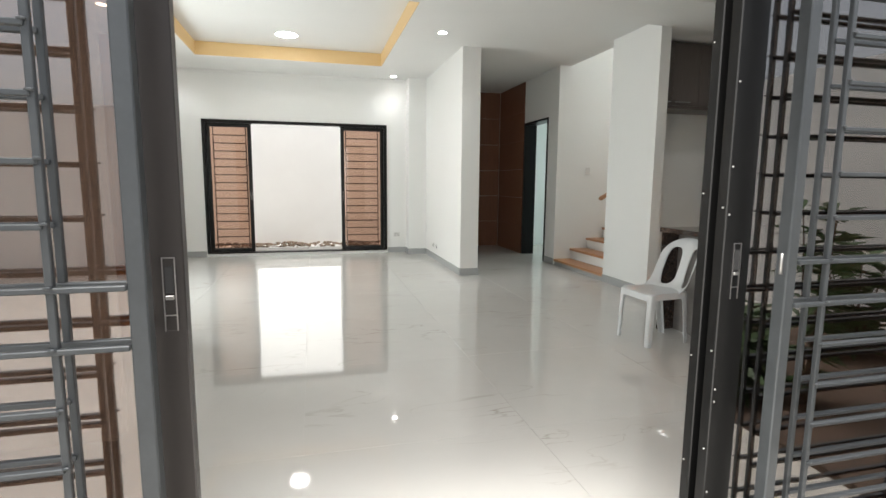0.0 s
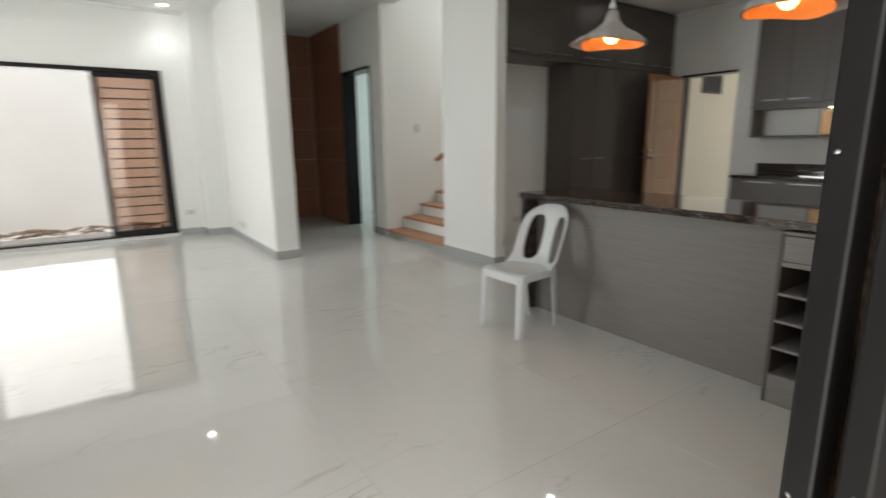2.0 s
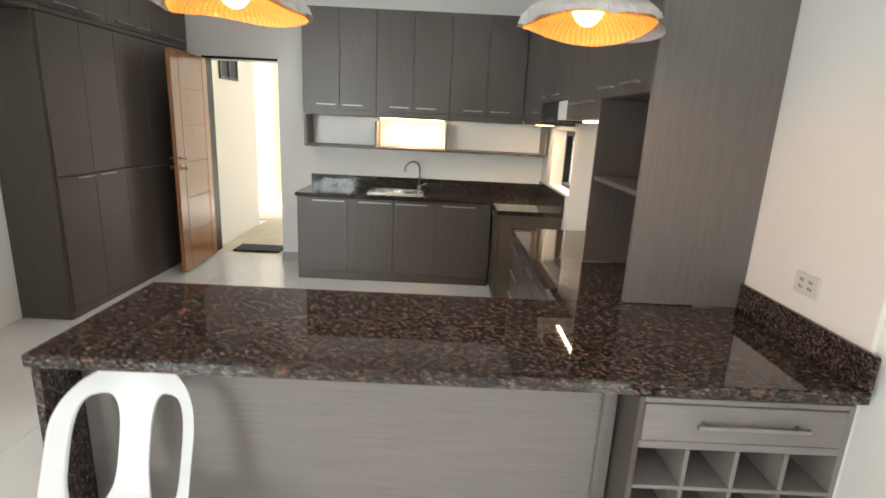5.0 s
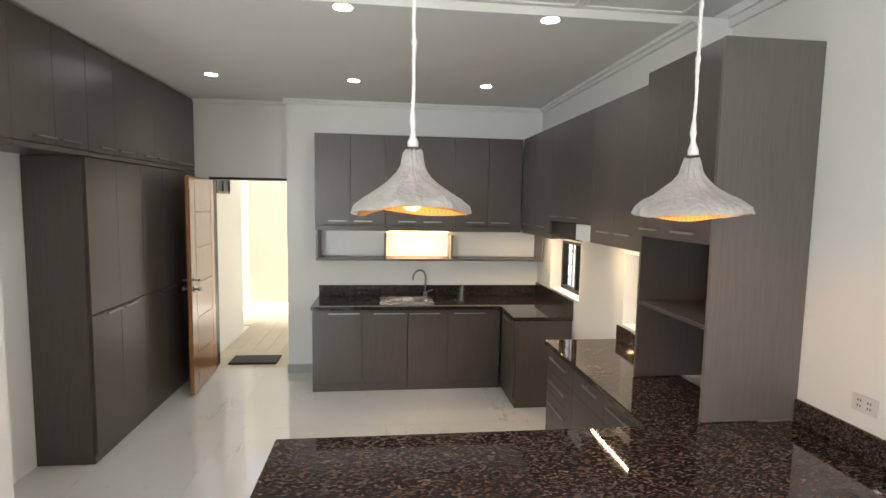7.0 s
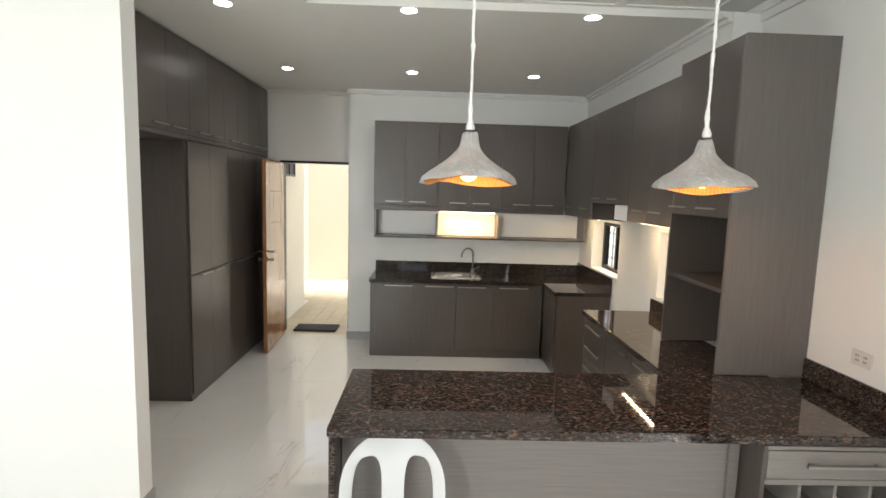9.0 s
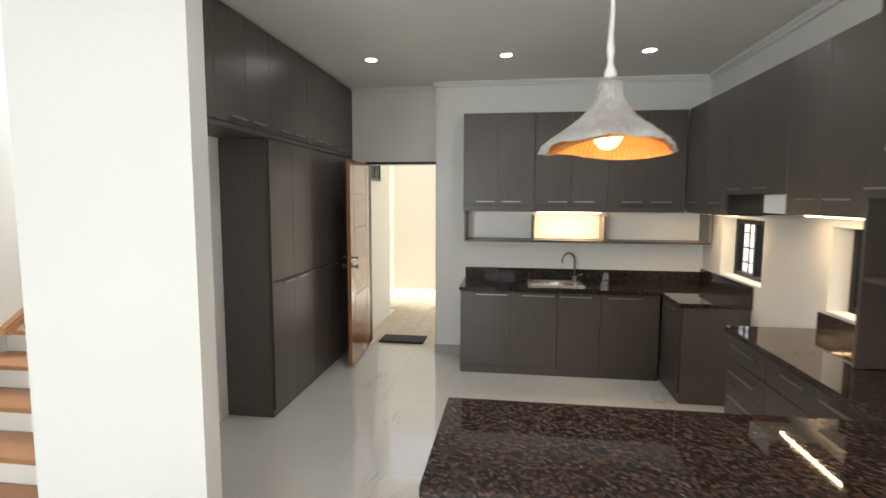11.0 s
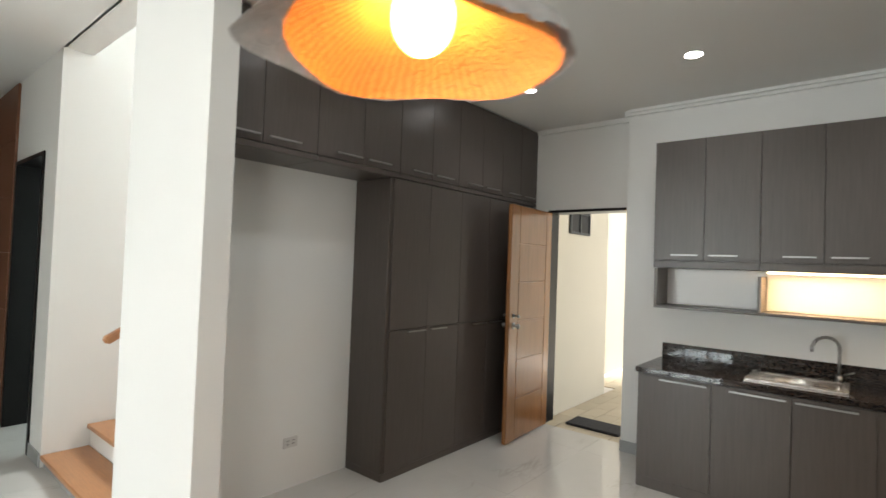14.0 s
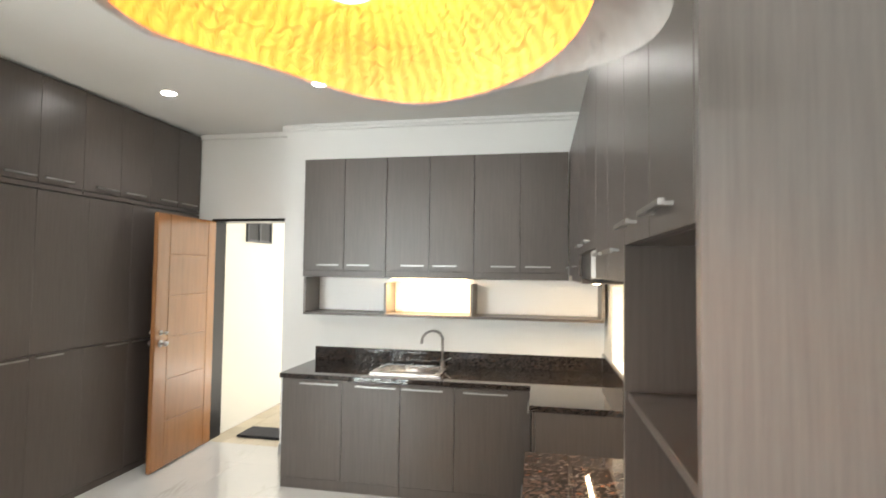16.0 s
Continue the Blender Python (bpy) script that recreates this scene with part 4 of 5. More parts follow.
# counter beside the range
cabinet("drawer_unit", (4.92, 1.775, 0), (5.455, 2.34, 0.90), N, ((5.44, 4.92, 0.74, 0.895, 5.34, 5.0, 0.84), (5.44, 4.92, 0.57, 0.737, 5.34, 5.0, 0.666), (5.44, 4.92, 0.085, 0.567, 5.34, 5.0, 0.5)), "dark wood-grain unit with three drawers", "base cabinets", plinth=0.083, front_name="drawer", kind="drawer unit")
cabinet("drawer_unit", (3.96, 1.775, 0), (4.918, 2.34, 0.90), N, ((4.918, 4.44, 0.74, 0.895, 4.70, 4.36 + 0.12, 0.86), (4.44, 3.96, 0.74, 0.895, 4.36, 4.05, 0.86), (4.918, 4.44, 0.085, 0.737, None, None, 0), (4.44, 3.96, 0.085, 0.737, None, None, 0)), "dark wood-grain unit with two drawers over doors", "base cabinets", plinth=0.083, front_name="drawer", kind="drawer unit")
# wall cabinets over the sink, three units of two doors
ue = [4.33, 3.955, 3.58, 3.205, 2.83, 2.455, 2.075]
for k in (0, 2, 4):
    y0, y1, y2 = ue[k], ue[k + 1], ue[k + 2]
    cabinet("wall_cabinet", (7.30, y2 + 0.001, 1.66), (7.598, y0 - 0.001, 2.69), W, ((y0, y1, 1.722, 2.688, y0 - 0.14, y1 + 0.04, 1.765), (y1, y2, 1.722, 2.688, y1 - 0.04, y2 + 0.14, 1.765), (y0, y2, 1.66, 1.718, None, None, 0)), "dark wood-grain wall cabinet with two doors over the open shelf", "sink wall cabinets")
# wall cabinets on the window wall
cabinet("wall_cabinet", (6.312, 1.772, 1.66), (7.298, 2.07, 2.69), N, ((6.312, 6.80, 1.70, 2.688, 6.42, 6.62, 1.765), (6.80, 7.28, 1.70, 2.688, 6.98, 7.18, 1.765)), "dark wood-grain corner wall cabinet above a window", "window wall cabinets")
cabinet("wall_cabinet", (5.382, 1.772, 1.83), (6.31, 2.07, 2.69), N, ((5.382, 5.85, 1.832, 2.688, 5.62, 5.80, 1.875), (5.85, 6.31, 1.832, 2.688, 6.02, 6.23, 1.875)), "dark wood-grain wall cabinet above the range space", "window wall cabinets")
cabinet("wall_cabinet", (4.622, 1.772, 1.70), (5.38, 2.07, 2.69), N, ((4.622, 5.0, 1.702, 2.688, 4.72, 4.93, 1.795), (5.0, 5.38, 1.702, 2.688, 5.02, 5.22, 1.795)), "dark wood-grain wall cabinet above a window", "window wall cabinets")
hood = thing("range_hood", (6.0, 1.9, 1.68), "black slim range hood under the wall cabinet", "range hood")
box_part("hood_body", (5.69, 1.775, 1.69), (6.31, 2.05, 1.828), BLACK, hood, bevel=0.004)
box_part("filter", (5.74, 1.80, 1.684), (6.26, 2.03, 1.689), STEEL_GREY, hood)
duct = thing("duct_box", (5.53, 1.9, 1.69), "white boxed-in duct beside the range hood", "duct box")
box_part("box", (5.384, 1.775, 1.70), (5.688, 2.06, 1.828), WALL, duct, bevel=0.002)


def strip_fixture(lo, hi):
    ob = thing("strip_fixture", lo, "slim warm strip light under the cabinet, lit", "strip light", "strip lights")
    box_part("diffuser", lo, hi, STRIP, ob, bevel=0)


strip_fixture((4.63, 1.944, 1.686), (5.375, 1.956, 1.698))
strip_fixture((6.40, 1.935, 1.653), (7.10, 1.965, 1.659))
strip_fixture((7.36, 2.89, 1.642), (7.38, 3.54, 1.656))


def open_shelf():
    ob = thing("open_shelf", (7.45, 3.06, 1.35), "long open shelf in three bays, lit warm in the middle", "shelf")
    x0, x1 = 7.305, 7.598
    for lo, hi, n in (((x0, 1.80, 1.335), (x1, 4.322, 1.357), "bottom"), ((x0, 4.300, 1.358), (x1, 4.322, 1.657), "end"), ((x0, 1.80, 1.358), (x1, 1.822, 1.657), "end"), ((x0, 3.57, 1.358), (x1, 3.592, 1.618), "divider"), ((x0, 2.836, 1.358), (x1, 2.858, 1.618), "divider")):
        box_part(n, lo, hi, LAMINATE_LIGHT if n != "bottom" else LAMINATE, ob)
    for y0, y1 in ((1.824, 2.834), (2.86, 3.568), (3.594, 4.298)):
        box_part("back", (7.585, y0, 1.359), (7.5975, y1, 1.655), PLASTIC, ob, "white back panel")


open_shelf()

# tall unit on the bar counter, open niche facing the kitchen
tall = thing("tall_unit", (4.28, 1.83, 0.945), "tall grey-brown wood-grain unit with an open shelved niche", "cabinet")
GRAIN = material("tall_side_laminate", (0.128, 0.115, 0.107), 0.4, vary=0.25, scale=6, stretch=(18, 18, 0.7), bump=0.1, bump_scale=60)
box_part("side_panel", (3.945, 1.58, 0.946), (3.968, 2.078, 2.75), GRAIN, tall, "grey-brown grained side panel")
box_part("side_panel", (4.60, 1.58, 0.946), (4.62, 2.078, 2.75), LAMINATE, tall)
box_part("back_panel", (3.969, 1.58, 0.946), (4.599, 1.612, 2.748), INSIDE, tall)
box_part("shelf", (3.969, 1.613, 1.392), (4.599, 2.07, 1.414), LAMINATE, tall, "shelf board")
box_part("upper_body", (3.969, 1.613, 1.80), (4.599, 2.058, 2.748), LAMINATE, tall)
for a, b, h0, h1 in ((3.969, 4.284, 4.07, 4.27), (4.284, 4.599, 4.40, 4.60)):
    d = box_part("door", (a + 0.0015, 2.06, 1.802), (b - 0.0015, 2.078, 2.748), LAMINATE, tall)
    handle(d, N, 2.078, h0, h1 - 0.01, 1.848)

# pantry wall
cols = [5.65, 6.065, 6.48, 6.905, 7.33, 7.765]
for k, (a, b) in enumerate(zip(cols, cols[1:])):
    ha, hb = ((b - 0.24, b - 0.03) if k % 2 == 0 else (a + 0.03, a + 0.23))
    cabinet("pantry_cabinet", (a if k else 5.625, 5.70, 0), (b - 0.001, 6.108, 2.258), S, ((a, b, 0.06, 1.112, ha, hb, 1.095), (a, b, 1.115, 2.256, None, None, 0)), "tall dark wood-grain pantry cabinet with two doors", "pantry cabinets", plinth=0.055)
tops = [4.174, 4.56, 4.945, 5.335, 5.70, 6.07, 6.42, 6.77, 7.10, 7.44, 7.765]
for k in range(0, 10, 2):
    a, m_, b = tops[k], tops[k + 1], tops[k + 2]
    cabinet("upper_cabinet", (a + 0.001, 5.70, 2.262), (b - 0.001, 6.108, 3.062), S, ((a, m_, 2.30, 3.06, m_ - 0.25, m_ - 0.03, 2.342), (m_, b, 2.30, 3.06, m_ + 0.03, m_ + 0.25, 2.342), (a, b, 2.262, 2.297, None, None, 0)), "dark wood-grain upper cabinet reaching the ceiling", "upper cabinets")


# ---- counters ----
def slab(name, boxes, label, mat=None, bevel=0.004):
    ob = None
    for k, (lo, hi) in enumerate(boxes):
        if ob is None:
            ob = thing(name, ((lo[0] + hi[0]) / 2, (lo[1] + hi[1]) / 2, lo[2]), label, "countertop")
        bm = bmesh.new()
        add_box(bm, *lo, *hi)
        bmesh.ops.bevel(bm, geom=list(bm.edges), offset=bevel, segments=2, affect="EDGES")
        part("slab" if k == 0 else "splashback", bm, mat or GRANITE, ob)
    return ob


bar = slab("bar_countertop", [((3.25, 1.579, 0.902), (3.942, 4.06, 0.943)), ((3.25, 1.579, 0.944), (3.942, 1.600, 1.055))], "polished dark granite bar countertop with grey and rust flakes")
box_part("end_panel", (3.27, 4.03, 0.0), (3.93, 4.056, 0.901), GRANITE, bar, "granite end panel", bevel=0.003)
slab("side_countertop", [((3.944, 1.773, 0.902), (5.462, 2.36, 0.942)), ((4.622, 1.773, 0.943), (5.462, 1.79, 1.055))], "polished dark granite countertop beside the range gap")


def sink_counter():
    """An L of granite with an opening for the sink."""
    ob = thing("sink_countertop", (7.27, 3.2, 0.862), "polished dark granite countertop round the sink", "countertop")
    sx0, sx1, sy0, sy1 = 7.10, 7.47, 3.09, 3.60
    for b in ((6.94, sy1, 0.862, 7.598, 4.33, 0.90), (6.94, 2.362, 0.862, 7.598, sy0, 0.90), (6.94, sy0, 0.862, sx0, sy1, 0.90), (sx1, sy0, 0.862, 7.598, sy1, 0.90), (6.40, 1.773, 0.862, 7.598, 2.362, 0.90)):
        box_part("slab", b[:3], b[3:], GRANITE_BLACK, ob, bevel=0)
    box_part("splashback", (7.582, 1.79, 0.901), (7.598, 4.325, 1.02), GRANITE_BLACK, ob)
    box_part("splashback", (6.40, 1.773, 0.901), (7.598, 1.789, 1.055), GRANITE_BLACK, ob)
    sink = thing("kitchen_sink", (7.28, 3.345, 0.90), "stainless steel drop-in sink in the granite counter", "sink")
    bm = bmesh.new()
    for b in ((sx0 - 0.025, sy0 - 0.03, 0.901, sx0 + 0.02, sy1 + 0.03, 0.912), (sx1 - 0.045, sy0 - 0.03, 0.901, sx1 + 0.03, sy1 + 0.03, 0.912), (sx0 + 0.02, sy0 - 0.03, 0.901, sx1 - 0.045, sy0 + 0.02, 0.912), (sx0 + 0.02, sy1 - 0.02, 0.901, sx1 - 0.045, sy1 + 0.03, 0.912)):
        add_box(bm, *b)
    part("rim", bm, SINK, sink, "steel rim")
    bm = bmesh.new()
    vs = add_box(bm, sx0 + 0.012, sy0 + 0.012, 0.74, sx1 - 0.04, sy1 - 0.012, 0.905)
    top = max(bm.faces, key=lambda f: f.calc_center_median().z)
    bm.faces.remove(top)
    bmesh.ops.bevel(bm, geom=[e for e in bm.edges if len(e.link_faces) == 2], offset=0.04, segments=4, affect="EDGES")
    part("bowl", bm, SINK, sink, "steel bowl", smooth=True)
    tap = thing("kitchen_tap", (7.50, 3.12, 0.90), "chrome gooseneck tap behind the sink", "tap")
    bm = bmesh.new()
    rod(bm, (7.505, 3.12, 0.902), (7.505, 3.12, 0.955), 0.022, 16)
    part("base", bm, CHROME, tap, smooth=True)
    bm = bmesh.new()
    pts = [Vector((7.505, 3.12, 0.95)), Vector((7.505, 3.12, 1.13))]
    for k in range(1, 10):
        a = math.pi * k / 9 * 1.05
        pts.append(Vector((7.505 - 0.075 + 0.075 * math.cos(a), 3.12 + 0.075 - 0.075 * math.cos(a), 1.13 + 0.085 * math.sin(a))))
    for p, q in zip(pts, pts[1:]):
        rod(bm, p, q + (q - p) * 0.12, 0.011, 12)
    part("spout", bm, CHROME, tap, smooth=True)
    bm = bmesh.new()
    rod(bm, (7.505, 3.10, 0.955), (7.47, 3.04, 0.985), 0.006, 10)
    part("lever", bm, CHROME, tap, smooth=True)


sink_counter()


# ---- bar front and wine rack ----
bar_cab = thing("bar_cabinet", (3.65, 3.15, 0), "bar base clad in grey horizontal-grained laminate", "cabinet")
box_part("front_panel", (3.43, 2.272, 0.0), (3.448, 4.028, 0.90), LAMINATE_LIGHT, bar_cab, "grey streaked laminate panel")
box_part("body", (3.449, 2.27, 0.0), (3.905, 4.028, 0.90), LAMINATE, bar_cab)
box_part("corner_strip", (3.412, 2.255, 0.0), (3.429, 2.30, 0.90), LAMINATE_LIGHT, bar_cab, "grey edge strip")
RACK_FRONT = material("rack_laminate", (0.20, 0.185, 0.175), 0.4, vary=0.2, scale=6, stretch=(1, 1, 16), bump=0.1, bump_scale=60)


def wine_rack():
    ob = thing("wine_rack", (3.58, 1.92, 0), "grey laminate wine rack with a drawer and sixteen square bays", "wine rack")
    x0, x1, y0, y1 = 3.275, 3.88, 1.592, 2.245
    t = 0.018
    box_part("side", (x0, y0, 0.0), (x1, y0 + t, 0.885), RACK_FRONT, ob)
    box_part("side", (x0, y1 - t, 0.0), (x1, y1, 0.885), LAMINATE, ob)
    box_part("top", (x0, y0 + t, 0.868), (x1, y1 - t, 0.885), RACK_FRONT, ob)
    box_part("plinth", (x0, y0 + t, 0.0), (x1, y1 - t, 0.155), RACK_FRONT, ob)
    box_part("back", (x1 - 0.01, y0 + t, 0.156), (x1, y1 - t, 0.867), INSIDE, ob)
    box_part("rail", (x0, y0 + t, 0.712), (x1 - 0.011, y1 - t, 0.738), RACK_FRONT, ob)
    d = box_part("drawer", (x0 - 0.002, y0 + t + 0.003, 0.741), (x0 + 0.016, y1 - t - 0.003, 0.864), RACK_FRONT, ob)
    handle(d, W, x0 - 0.002, 1.735, 2.07, 0.808, 0.012, 0.03)
    zs = [0.155 + (0.712 - 0.155) * k / 4 for k in range(5)]
    ys = [y0 + t + (y1 - y0 - 2 * t) * k / 4 for k in range(5)]
    for z in zs[1:4]:
        box_part("shelf", (x0, y0 + t, z - 0.007), (x1 - 0.011, y1 - t, z + 0.007), RACK_FRONT, ob)
    for y in ys[1:4]:
        for a, b in zip(zs, zs[1:]):
            box_part("divider", (x0, y - 0.007, a + (0.0075 if a > 0.16 else 0.0005)), (x1 - 0.011, y + 0.007, b - (0.0075 if b < 0.71 else 0.0005)), RACK_FRONT, ob)


wine_rack()


# ---- kitchen door ----
def kitchen_door():
    ob = thing("kitchen_door", (7.72, 5.53, 0.01), "varnished wooden door with grooved panels, standing open", "door", rz=0.0)
    m = Matrix.Translation((7.765, 5.548, 0)) @ Matrix.Rotation(radians(3.0), 4, "Z")

    def leaf(name, x0, x1, y0, y1, z0, z1, mat, parent, label="", bevel=0.002):
        bm = bmesh.new()
        add_box(bm, x0, y0, z0, x1, y1, z1)
        bmesh.ops.bevel(bm, geom=list(bm.edges), offset=bevel, segments=1, affect="EDGES")
        bm.transform(m)
        return part(name, bm, mat, parent, label)

    leaf("core", -0.84, 0.0, -0.032, -0.006, 0.012, 2.195, DOOR_WOOD, ob)
    leaf("stile", -0.84, -0.685, -0.040, -0.033, 0.012, 2.195, MAPLE, ob)
    leaf("stile", -0.12, 0.0, -0.040, -0.033, 0.012, 2.195, MAPLE, ob)
    zs = [0.012, 0.40, 0.76, 1.12, 1.48, 1.84, 2.195]
    for a, b in zip(zs, zs[1:]):
        leaf("panel", -0.68, -0.125, -0.040, -0.033, a + 0.004, b - 0.004, MAPLE, ob, "grooved wooden panel")
        leaf("panel", -0.84, 0.0, -0.0055, 0.001, a + 0.004, b - 0.004, MAPLE, ob)
    for z, r, n in ((1.08, 0.024, "knob"), (1.17, 0.016, "deadbolt")):
        for sgn, y in ((-1, -0.042), (1, 0.003)):
            bm = bmesh.new()
            rod(bm, (-0.77, y, z), (-0.77, y + sgn * 0.045, z), r * 0.45, 12)
            bmesh.ops.create_cone(bm, cap_ends=True, segments=20, radius1=r * 1.25, radius2=r * 1.25, depth=0.006, matrix=Matrix.Translation((-0.77, y + sgn * 0.003, z)) @ Matrix.Rotation(radians(90), 4, "X"))
            bmesh.ops.create_uvsphere(bm, u_segments=16, v_segments=10, radius=r, matrix=Matrix.Translation((-0.77, y + sgn * 0.05, z)) @ Matrix.Diagonal((1, 0.7, 1, 1)))
            bm.transform(m)
            part(n, bm, CHROME, ob, "chrome door knob", smooth=True)
    fr = thing("kitchen_door_frame", (7.86, 5.12, 0), "black metal frame of the kitchen doorway", "door frame")
    box_part("jamb", (7.77, 4.672, 0.0), (7.985, 4.700, 2.222), BLACK, fr)
    box_part("jamb", (7.785, 5.54, 0.0), (7.985, 5.559, 2.222), BLACK, fr)
    box_part("head", (7.768, 4.70, 2.195), (7.985, 5.555, 2.222), BLACK, fr)


kitchen_door()


# ---- pendants ----
def pendant(cx, cy, z0, seed, corners, label):
    rng = random.Random(seed)
    ob = thing("pendant_lamp", (cx, cy, z0), label, "pendant lamp", "bar pendants")
    ph = [rng.uniform(0, 6.28) for _ in range(4)]

    def surface(grow, seg=96, fine=0.0, hem=()):
        bm = bmesh.new()
        profile = [(0.010, 0.205), (0.019, 0.190), (0.024, 0.168), (0.030, 0.145), (0.050, 0.118), (0.080, 0.090), (0.116, 0.064), (0.156, 0.040), (0.188, 0.014), (0.194, -0.004)] + list(hem)
        rings = []
        for k, (r, z) in enumerate(profile):
            f = min(1.0, k / 9)
            ring = []
            for s in range(seg):
                a = 2 * math.pi * s / seg
                wave = f ** 2 * (0.010 * math.sin(2 * a + ph[0]) + 0.006 * math.sin(3 * a + ph[1]) - 0.010 * math.cos(a))
                rr = r * (1 + 0.05 * f * math.sin(3 * a + ph[2]) + 0.035 * f * math.sin(5 * a + ph[3])) + grow
                crumple = 0.0
                if fine:
                    q = noise.noise(Vector((math.cos(a) * 3, math.sin(a) * 3, z * 14 + seed))) + 0.6 * noise.noise(Vector((math.cos(a) * 9, math.sin(a) * 9, z * 40 + seed)))
                    ridge = 1 - abs(noise.noise(Vector((math.cos(a) * 5 + z * 9, math.sin(a) * 5, seed * 3 + z * 6)))) * 2.4
                    crumple = fine * (q + 0.5 * max(0.0, ridge))
                    for corner in corners:
                        rr += 0.06 * f ** 3 * max(0.0, math.cos(a - radians(corner))) ** 16
                ring.append(bm.verts.new((cx + (rr + crumple) * math.cos(a), cy + (rr + crumple) * math.sin(a), z0 + z + wave + grow * 0.6 + crumple * 0.8)))
            rings.append(ring)
        for a, b in zip(rings, rings[1:]):
            for s in range(seg):
                bm.faces.new((a[s], a[(s + 1) % seg], b[(s + 1) % seg], b[s]))
        return bm

    shade = part("shade", surface(0.0), WEAVE, ob, "woven wavy shade glowing orange", smooth=True)
    wrap = part("wrapping", surface(0.010, 120, 0.007, ((0.197, -0.009),)), WRAP, ob, "crumpled white plastic wrapping", smooth=True)
    bm = bmesh.new()
    bmesh.ops.create_uvsphere(bm, u_segments=20, v_segments=14, radius=0.048, matrix=Matrix.Translation((cx, cy, z0 + 0.062)) @ Matrix.Diagonal((1, 1, 1.25, 1)))
    b = part("bulb", bm, BULB, ob, "lit warm bulb", smooth=True)
    b.visible_shadow = False
    bm = bmesh.new()
    rod(bm, (cx, cy, z0 + 0.09), (cx, cy, z0 + 0.20), 0.018, 16)
    part("holder", bm, BLACK, ob, smooth=True)
    bm = bmesh.new()
    n, seg, rings = 60, 10, []
    for k in range(n + 1):
        z = z0 + 0.225 + (CZ + 0.048 - z0 - 0.225) * k / n
        r = 0.0055 + 0.007 * abs(noise.noise(Vector((z * 26, seed, 0)))) * 2
        r += 0.014 * math.exp(-((z - z0 - 0.235) / 0.022) ** 2) + 0.005 * math.exp(-((z - z0 - 0.31) / 0.03) ** 2)
        ox, oy = 0.006 * noise.noise(Vector((z * 9, 3, seed))), 0.004 * noise.noise(Vector((z * 9, 8, seed)))
        rings.append([bm.verts.new((cx + ox + r * math.cos(6.283 * s / seg), cy + oy + r * math.sin(6.283 * s / seg), z)) for s in range(seg)])
    for a, c in zip(rings, rings[1:]):
        for s in range(seg):
            bm.faces.new((a[s], a[(s + 1) % seg], c[(s + 1) % seg], c[s]))
    part("cord", bm, PLASTIC, ob, "cord in loose white plastic wrapping", smooth=True)
    bm = bmesh.new()
    bmesh.ops.create_cone(bm, cap_ends=True, segments=28, radius1=0.05, radius2=0.055, depth=0.025, matrix=Matrix.Translation((cx, cy, CZ + 0.036)))
    part("canopy", bm, PLASTIC, ob)


pendant(3.54, 3.503, 1.946, 1, (140,), "wavy woven pendant lamp still wrapped in white plastic, lit")
pendant(3.556, 2.455, 1.948, 2, (-70,), "wavy woven pendant lamp still wrapped in white plastic, lit")


# ---- chair ----
def outline(points_sets, thick, bevel=0.005):
    """A flat plate from closed outlines; later ones are holes."""
    cu = bpy.data.curves.new("outline", "CURVE")
    cu.dimensions, cu.fill_mode, cu.extrude, cu.bevel_depth, cu.bevel_resolution = "2D", "BOTH", thick / 2, bevel, 2
    for pts in points_sets:
        sp = cu.splines.new("POLY")
        sp.points.add(len(pts) - 1)
        for p, (x, y) in zip(sp.points, pts):
            p.co = (x, y, 0, 1)
        sp.use_cyclic_u = True
    tmp = bpy.data.objects.new("outline", cu)
    mesh = bpy.data.meshes.new_from_object(tmp)
    bm = bmesh.new()
    bm.from_mesh(mesh)
    bpy.data.objects.remove(tmp)
    bpy.data.curves.remove(cu)
    bpy.data.meshes.remove(mesh)
    bmesh.ops.remove_doubles(bm, verts=bm.verts, dist=0.0002)
    return bm


def rounded(x0, x1, y0, y1, r, n=6):
    pts = []
    for cx, cy, a0 in ((x1 - r, y1 - r, 0), (x0 + r, y1 - r, 90), (x0 + r, y0 + r, 180), (x1 - r, y0 + r, 270)):
        for k in range(n + 1):
            a = radians(a0 + 90 * k / n)
            pts.append((cx + r * math.cos(a), cy + r * math.sin(a)))
    return pts


def oval(cx, cy, rx, ry, lean=0.0, n=28, power=2.6):
    pts = []
    for k in range(n):
        a = 2 * math.pi * k / n
        c, s = math.cos(a), math.sin(a)
        x, y = rx * math.copysign(abs(c) ** (2 / power), c), ry * math.copysign(abs(s) ** (2 / power), s)
        pts.append((cx + x + lean * y, cy + y))
    return pts


def refine(bm, longest):
    """Cuts long edges of a flat plate so that it can be bent smoothly."""
    bmesh.ops.triangulate(bm, faces=list(bm.faces))
    for _ in range(4):
        cut = [e for e in bm.edges if e.calc_length() > longest]
        if not cut:
            break
        bmesh.ops.subdivide_edges(bm, edges=cut, cuts=1)
        bmesh.ops.triangulate(bm, faces=[f for f in bm.faces if len(f.verts) > 3])
        bmesh.ops.beautify_fill(bm, faces=list(bm.faces), edges=[e for e in bm.edges if len(e.link_faces) == 2 and e.calc_face_angle(1.0) < 0.01])


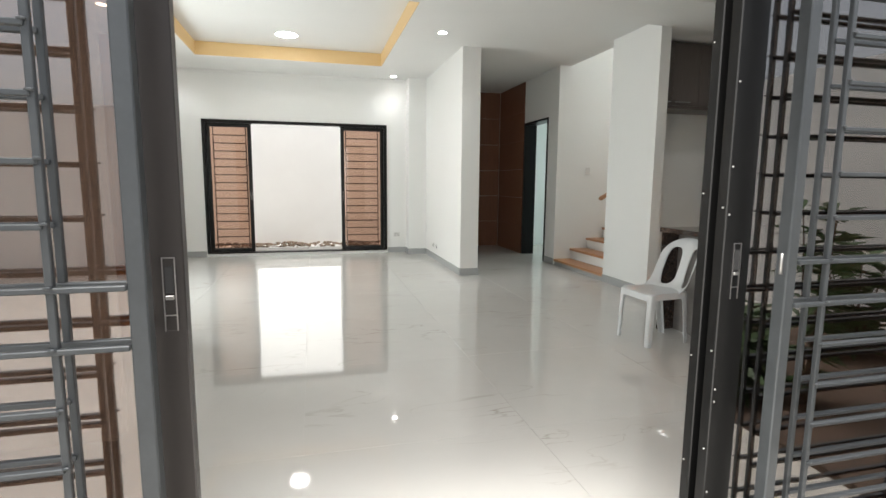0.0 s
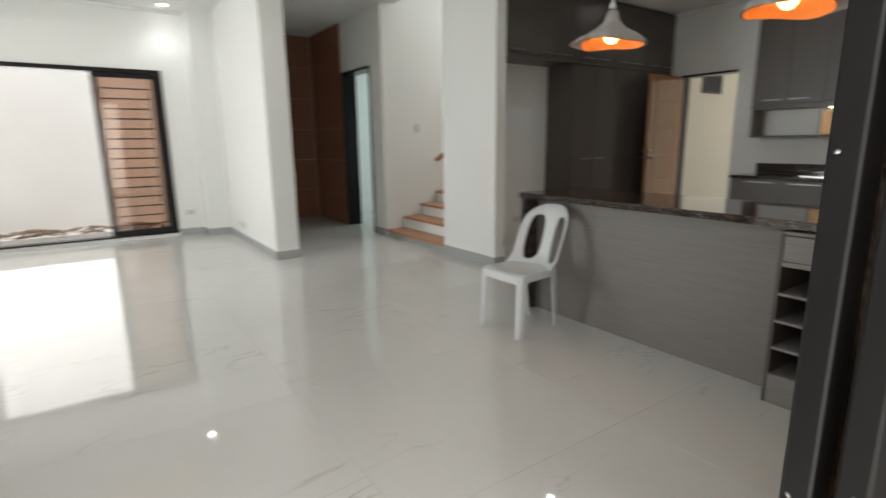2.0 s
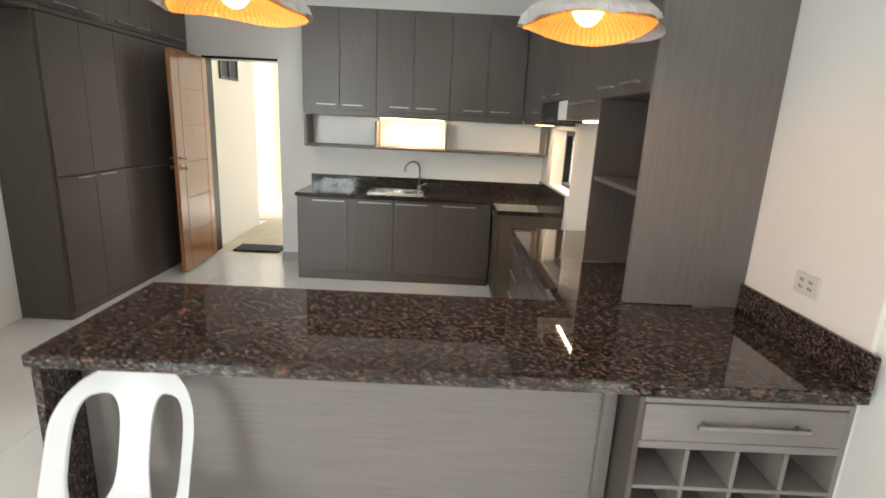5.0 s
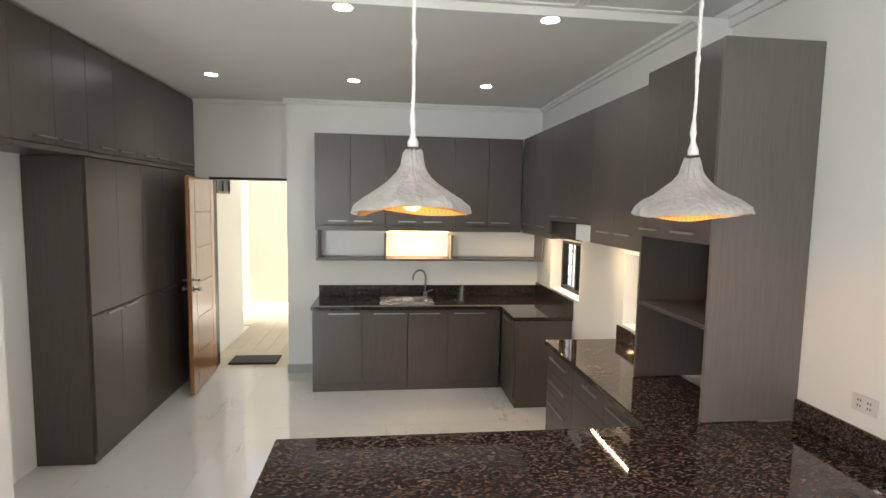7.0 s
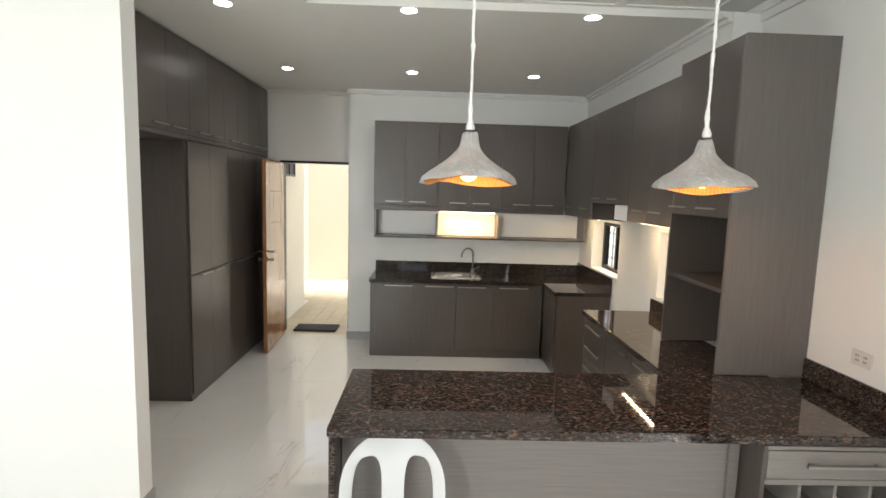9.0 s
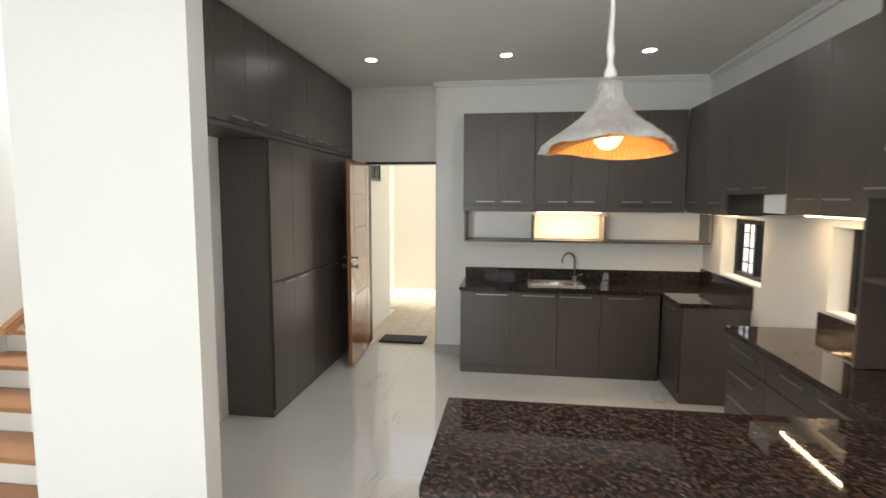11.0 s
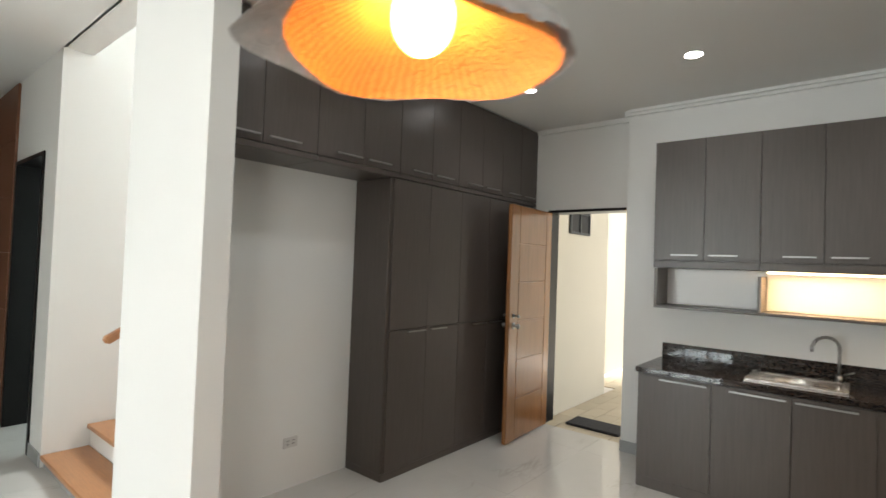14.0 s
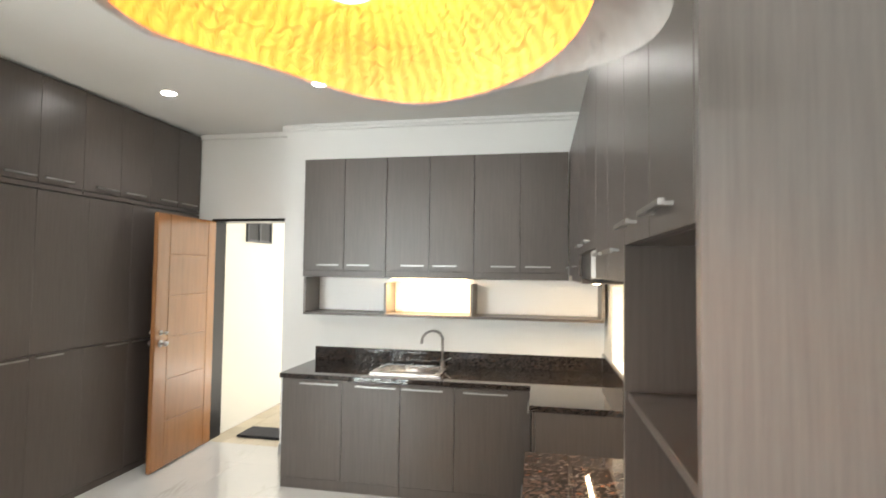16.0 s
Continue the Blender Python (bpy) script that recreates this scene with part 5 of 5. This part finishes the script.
def plastic_chair(x, y, rz):
    ob = thing("plastic_chair", (x, y, 0), "white moulded plastic armless chair with two oval back openings", "chair", rz=rz)
    place = pose(x, y, 0, 0, 0, rz)

    def put(name, bm, label=""):
        bm.transform(place)
        p = part(name, bm, CHAIR_PLASTIC, ob, label, smooth=True)
        p.data.set_sharp_from_angle(angle=radians(50))
        return p

    def taper(px):
        return 1.0 - 0.13 * (px + 0.215) / 0.39

    def dish(px, py):
        return 0.437 - 0.020 * max(0.0, 1 - ((px + 0.02) / 0.19) ** 2) * max(0.0, 1 - (py / 0.19) ** 2) - 0.012 * max(0.0, (-px - 0.15) / 0.065) ** 2

    # seat: local x to the back, y across, narrower at the back, three slits
    rim = rounded(-0.215, 0.175, -0.205, 0.205, 0.055, 8)
    slits = [[(sx, yy + 0.35 * yy * (sx + 0.01)) for sx, yy in ((-0.075, yy - 0.004), (0.045, yy - 0.004), (0.045, yy + 0.004), (-0.075, yy + 0.004))] for yy in (-0.07, 0.0, 0.07)]
    bm = outline([rim] + slits, 0.006, 0.003)
    refine(bm, 0.035)
    for v in bm.verts:
        px, py = v.co.x, v.co.y
        v.co = (px, py * taper(px), v.co.z + dish(px, py))
    put("seat", bm)
    # skirt round the seat's edge
    bm = bmesh.new()
    rings = []
    for grow, dz in ((1.0, 0.002), (1.015, -0.012), (1.02, -0.045), (0.995, -0.045), (0.985, -0.004)):
        rings.append([bm.verts.new((px * grow, py * taper(px) * grow, dish(px, py) + dz)) for px, py in rim])
    for a, b in zip(rings, rings[1:]):
        for k in range(len(rim)):
            n = (k + 1) % len(rim)
            bm.faces.new((a[k], a[n], b[n], b[k]))
    put("apron", bm)
    # backrest: a shell that wraps forward at its sides and flows into the seat
    out = []
    for k in range(41):
        a = math.pi * k / 40
        out.append((0.209 * math.copysign(abs(math.cos(a)) ** 0.80, math.cos(a)), 0.27 + 0.185 * math.sin(a) ** 0.85))
    for k in range(1, 8):
        out.append((-0.209 - 0.004 * (k / 7) ** 2, 0.27 - 0.265 * k / 7))
    out += [(0.1, 0.0), (-0.1, 0.0)][::-1]
    for k in range(7, 0, -1):
        out.append((0.209 + 0.004 * (k / 7) ** 2, 0.27 - 0.265 * k / 7))
    bm = outline([out, oval(-0.107, 0.202, 0.064, 0.172, 0.0, 32, 3.0), oval(0.107, 0.202, 0.064, 0.172, 0.0, 32, 3.0)], 0.006, 0.0035)
    refine(bm, 0.03)
    lean = radians(17)
    for v in bm.verts:
        u, h, d = v.co.x, v.co.y, v.co.z
        wrap = (2.6 - 2.0 * h) * u * u
        flow = -0.06 * max(0.0, 1 - h / 0.09) ** 2
        v.co = (0.208 + h * math.sin(lean) + d * math.cos(lean) - wrap + flow, u - d * 4.0 * u * 0.5, 0.428 + h * math.cos(lean) - d * math.sin(lean))
    put("backrest", bm)
    # legs: angle-shaped, wide under the seat, tapering and splayed outwards
    for sx, sy, tx, ty, bx, by in ((-1, -1, -0.213, -0.203, -0.228, -0.203), (-1, 1, -0.213, 0.203, -0.228, 0.203), (1, -1, 0.165, -0.178, 0.215, -0.158), (1, 1, 0.165, 0.178, 0.215, 0.158)):
        bm = bmesh.new()
        rings = []
        for f in (0.0, 0.03, 0.07, 0.12, 0.18, 0.30, 0.5, 0.75, 1.0):
            cx, cy, z = tx + (bx - tx) * f, ty + (by - ty) * f, 0.428 * (1 - f)
            w = 0.052 - 0.014 * f + 0.075 * max(0.0, 1 - f / 0.16) ** 2
            t, q = 0.007, 0.016
            sec = [(w, 0), (q, 0), (q * 0.3, q * 0.3), (0, q), (0, w), (t, w), (t, q), (q * 0.3 + t * 0.8, q * 0.3 + t * 0.8), (q, t), (w, t)]
            rings.append([bm.verts.new((cx - sx * a, cy - sy * b, z)) for a, b in sec])
        for a, b in zip(rings, rings[1:]):
            for k in range(10):
                bm.faces.new((a[k], a[(k + 1) % 10], b[(k + 1) % 10], b[k]))
        bm.faces.new(rings[0])
        bm.faces.new(rings[-1])
        put("leg", bm)
    return ob


plastic_chair(3.042, 3.781, 2.5)

# ---- floor tiles, nearest the walk, each a piece on shared meshes ----
def tiles():
    floor = bpy.data.objects["floor"]
    px, py, ox, oy, gap = 1.2, 1.2, 0.143, 3.73, 0.0015
    shared = {}
    i0, i1 = int(math.floor((-2.4 - ox) / px)), int(math.ceil((7.79 - ox) / px))
    j0, j1 = int(math.floor((1.2 - oy) / py)), int(math.ceil((10.3 - oy) / py))
    for i in range(i0, i1):
        for j in range(j0, j1):
            x0, x1 = max(ox + i * px, -2.5) + gap / 2, min(ox + (i + 1) * px, 7.79) - gap / 2
            y0, y1 = max(oy + j * py, 1.2) + gap / 2, min(oy + (j + 1) * py, 10.3) - gap / 2
            if x1 - x0 < 0.02 or y1 - y0 < 0.02:
                continue
            key = (round(x1 - x0, 4), round(y1 - y0, 4))
            if key not in shared:
                bm = bmesh.new()
                vs = add_box(bm, 0, 0, -0.002, x1 - x0, y1 - y0, 0.0)
                top = [e for e in bm.edges if all(v.co.z > -0.001 for v in e.verts)]
                bmesh.ops.bevel(bm, geom=top, offset=0.0003, segments=1, affect="EDGES")
                mesh = bpy.data.meshes.new("tile")
                bm.to_mesh(mesh)
                bm.free()
                mesh.materials.append(TILE)
                shared[key] = mesh
            ob = new("tile", shared[key])
            ob.parent = floor
            ob.location = (x0, y0, 0)


tiles()


def pavers():
    ground = bpy.data.objects["ground"]
    bm = bmesh.new()
    add_box(bm, 0, 0, 0, 0.395, 0.195, 0.012)
    mesh = bpy.data.meshes.new("paver")
    bm.to_mesh(mesh)
    bm.free()
    mesh.materials.append(PAVER)
    for j in range(8):
        for i in range(12):
            x, y = 7.99 + 0.4 * i - (0.2 if j % 2 and i else 0), 4.59 + 0.2 * j
            if x + 0.39 > 12.4 or (x < 10.0 and y > 5.65):
                continue
            ob = new("paver", mesh)
            ob.parent = ground
            ob.location = (x, y, -0.125)


pavers()
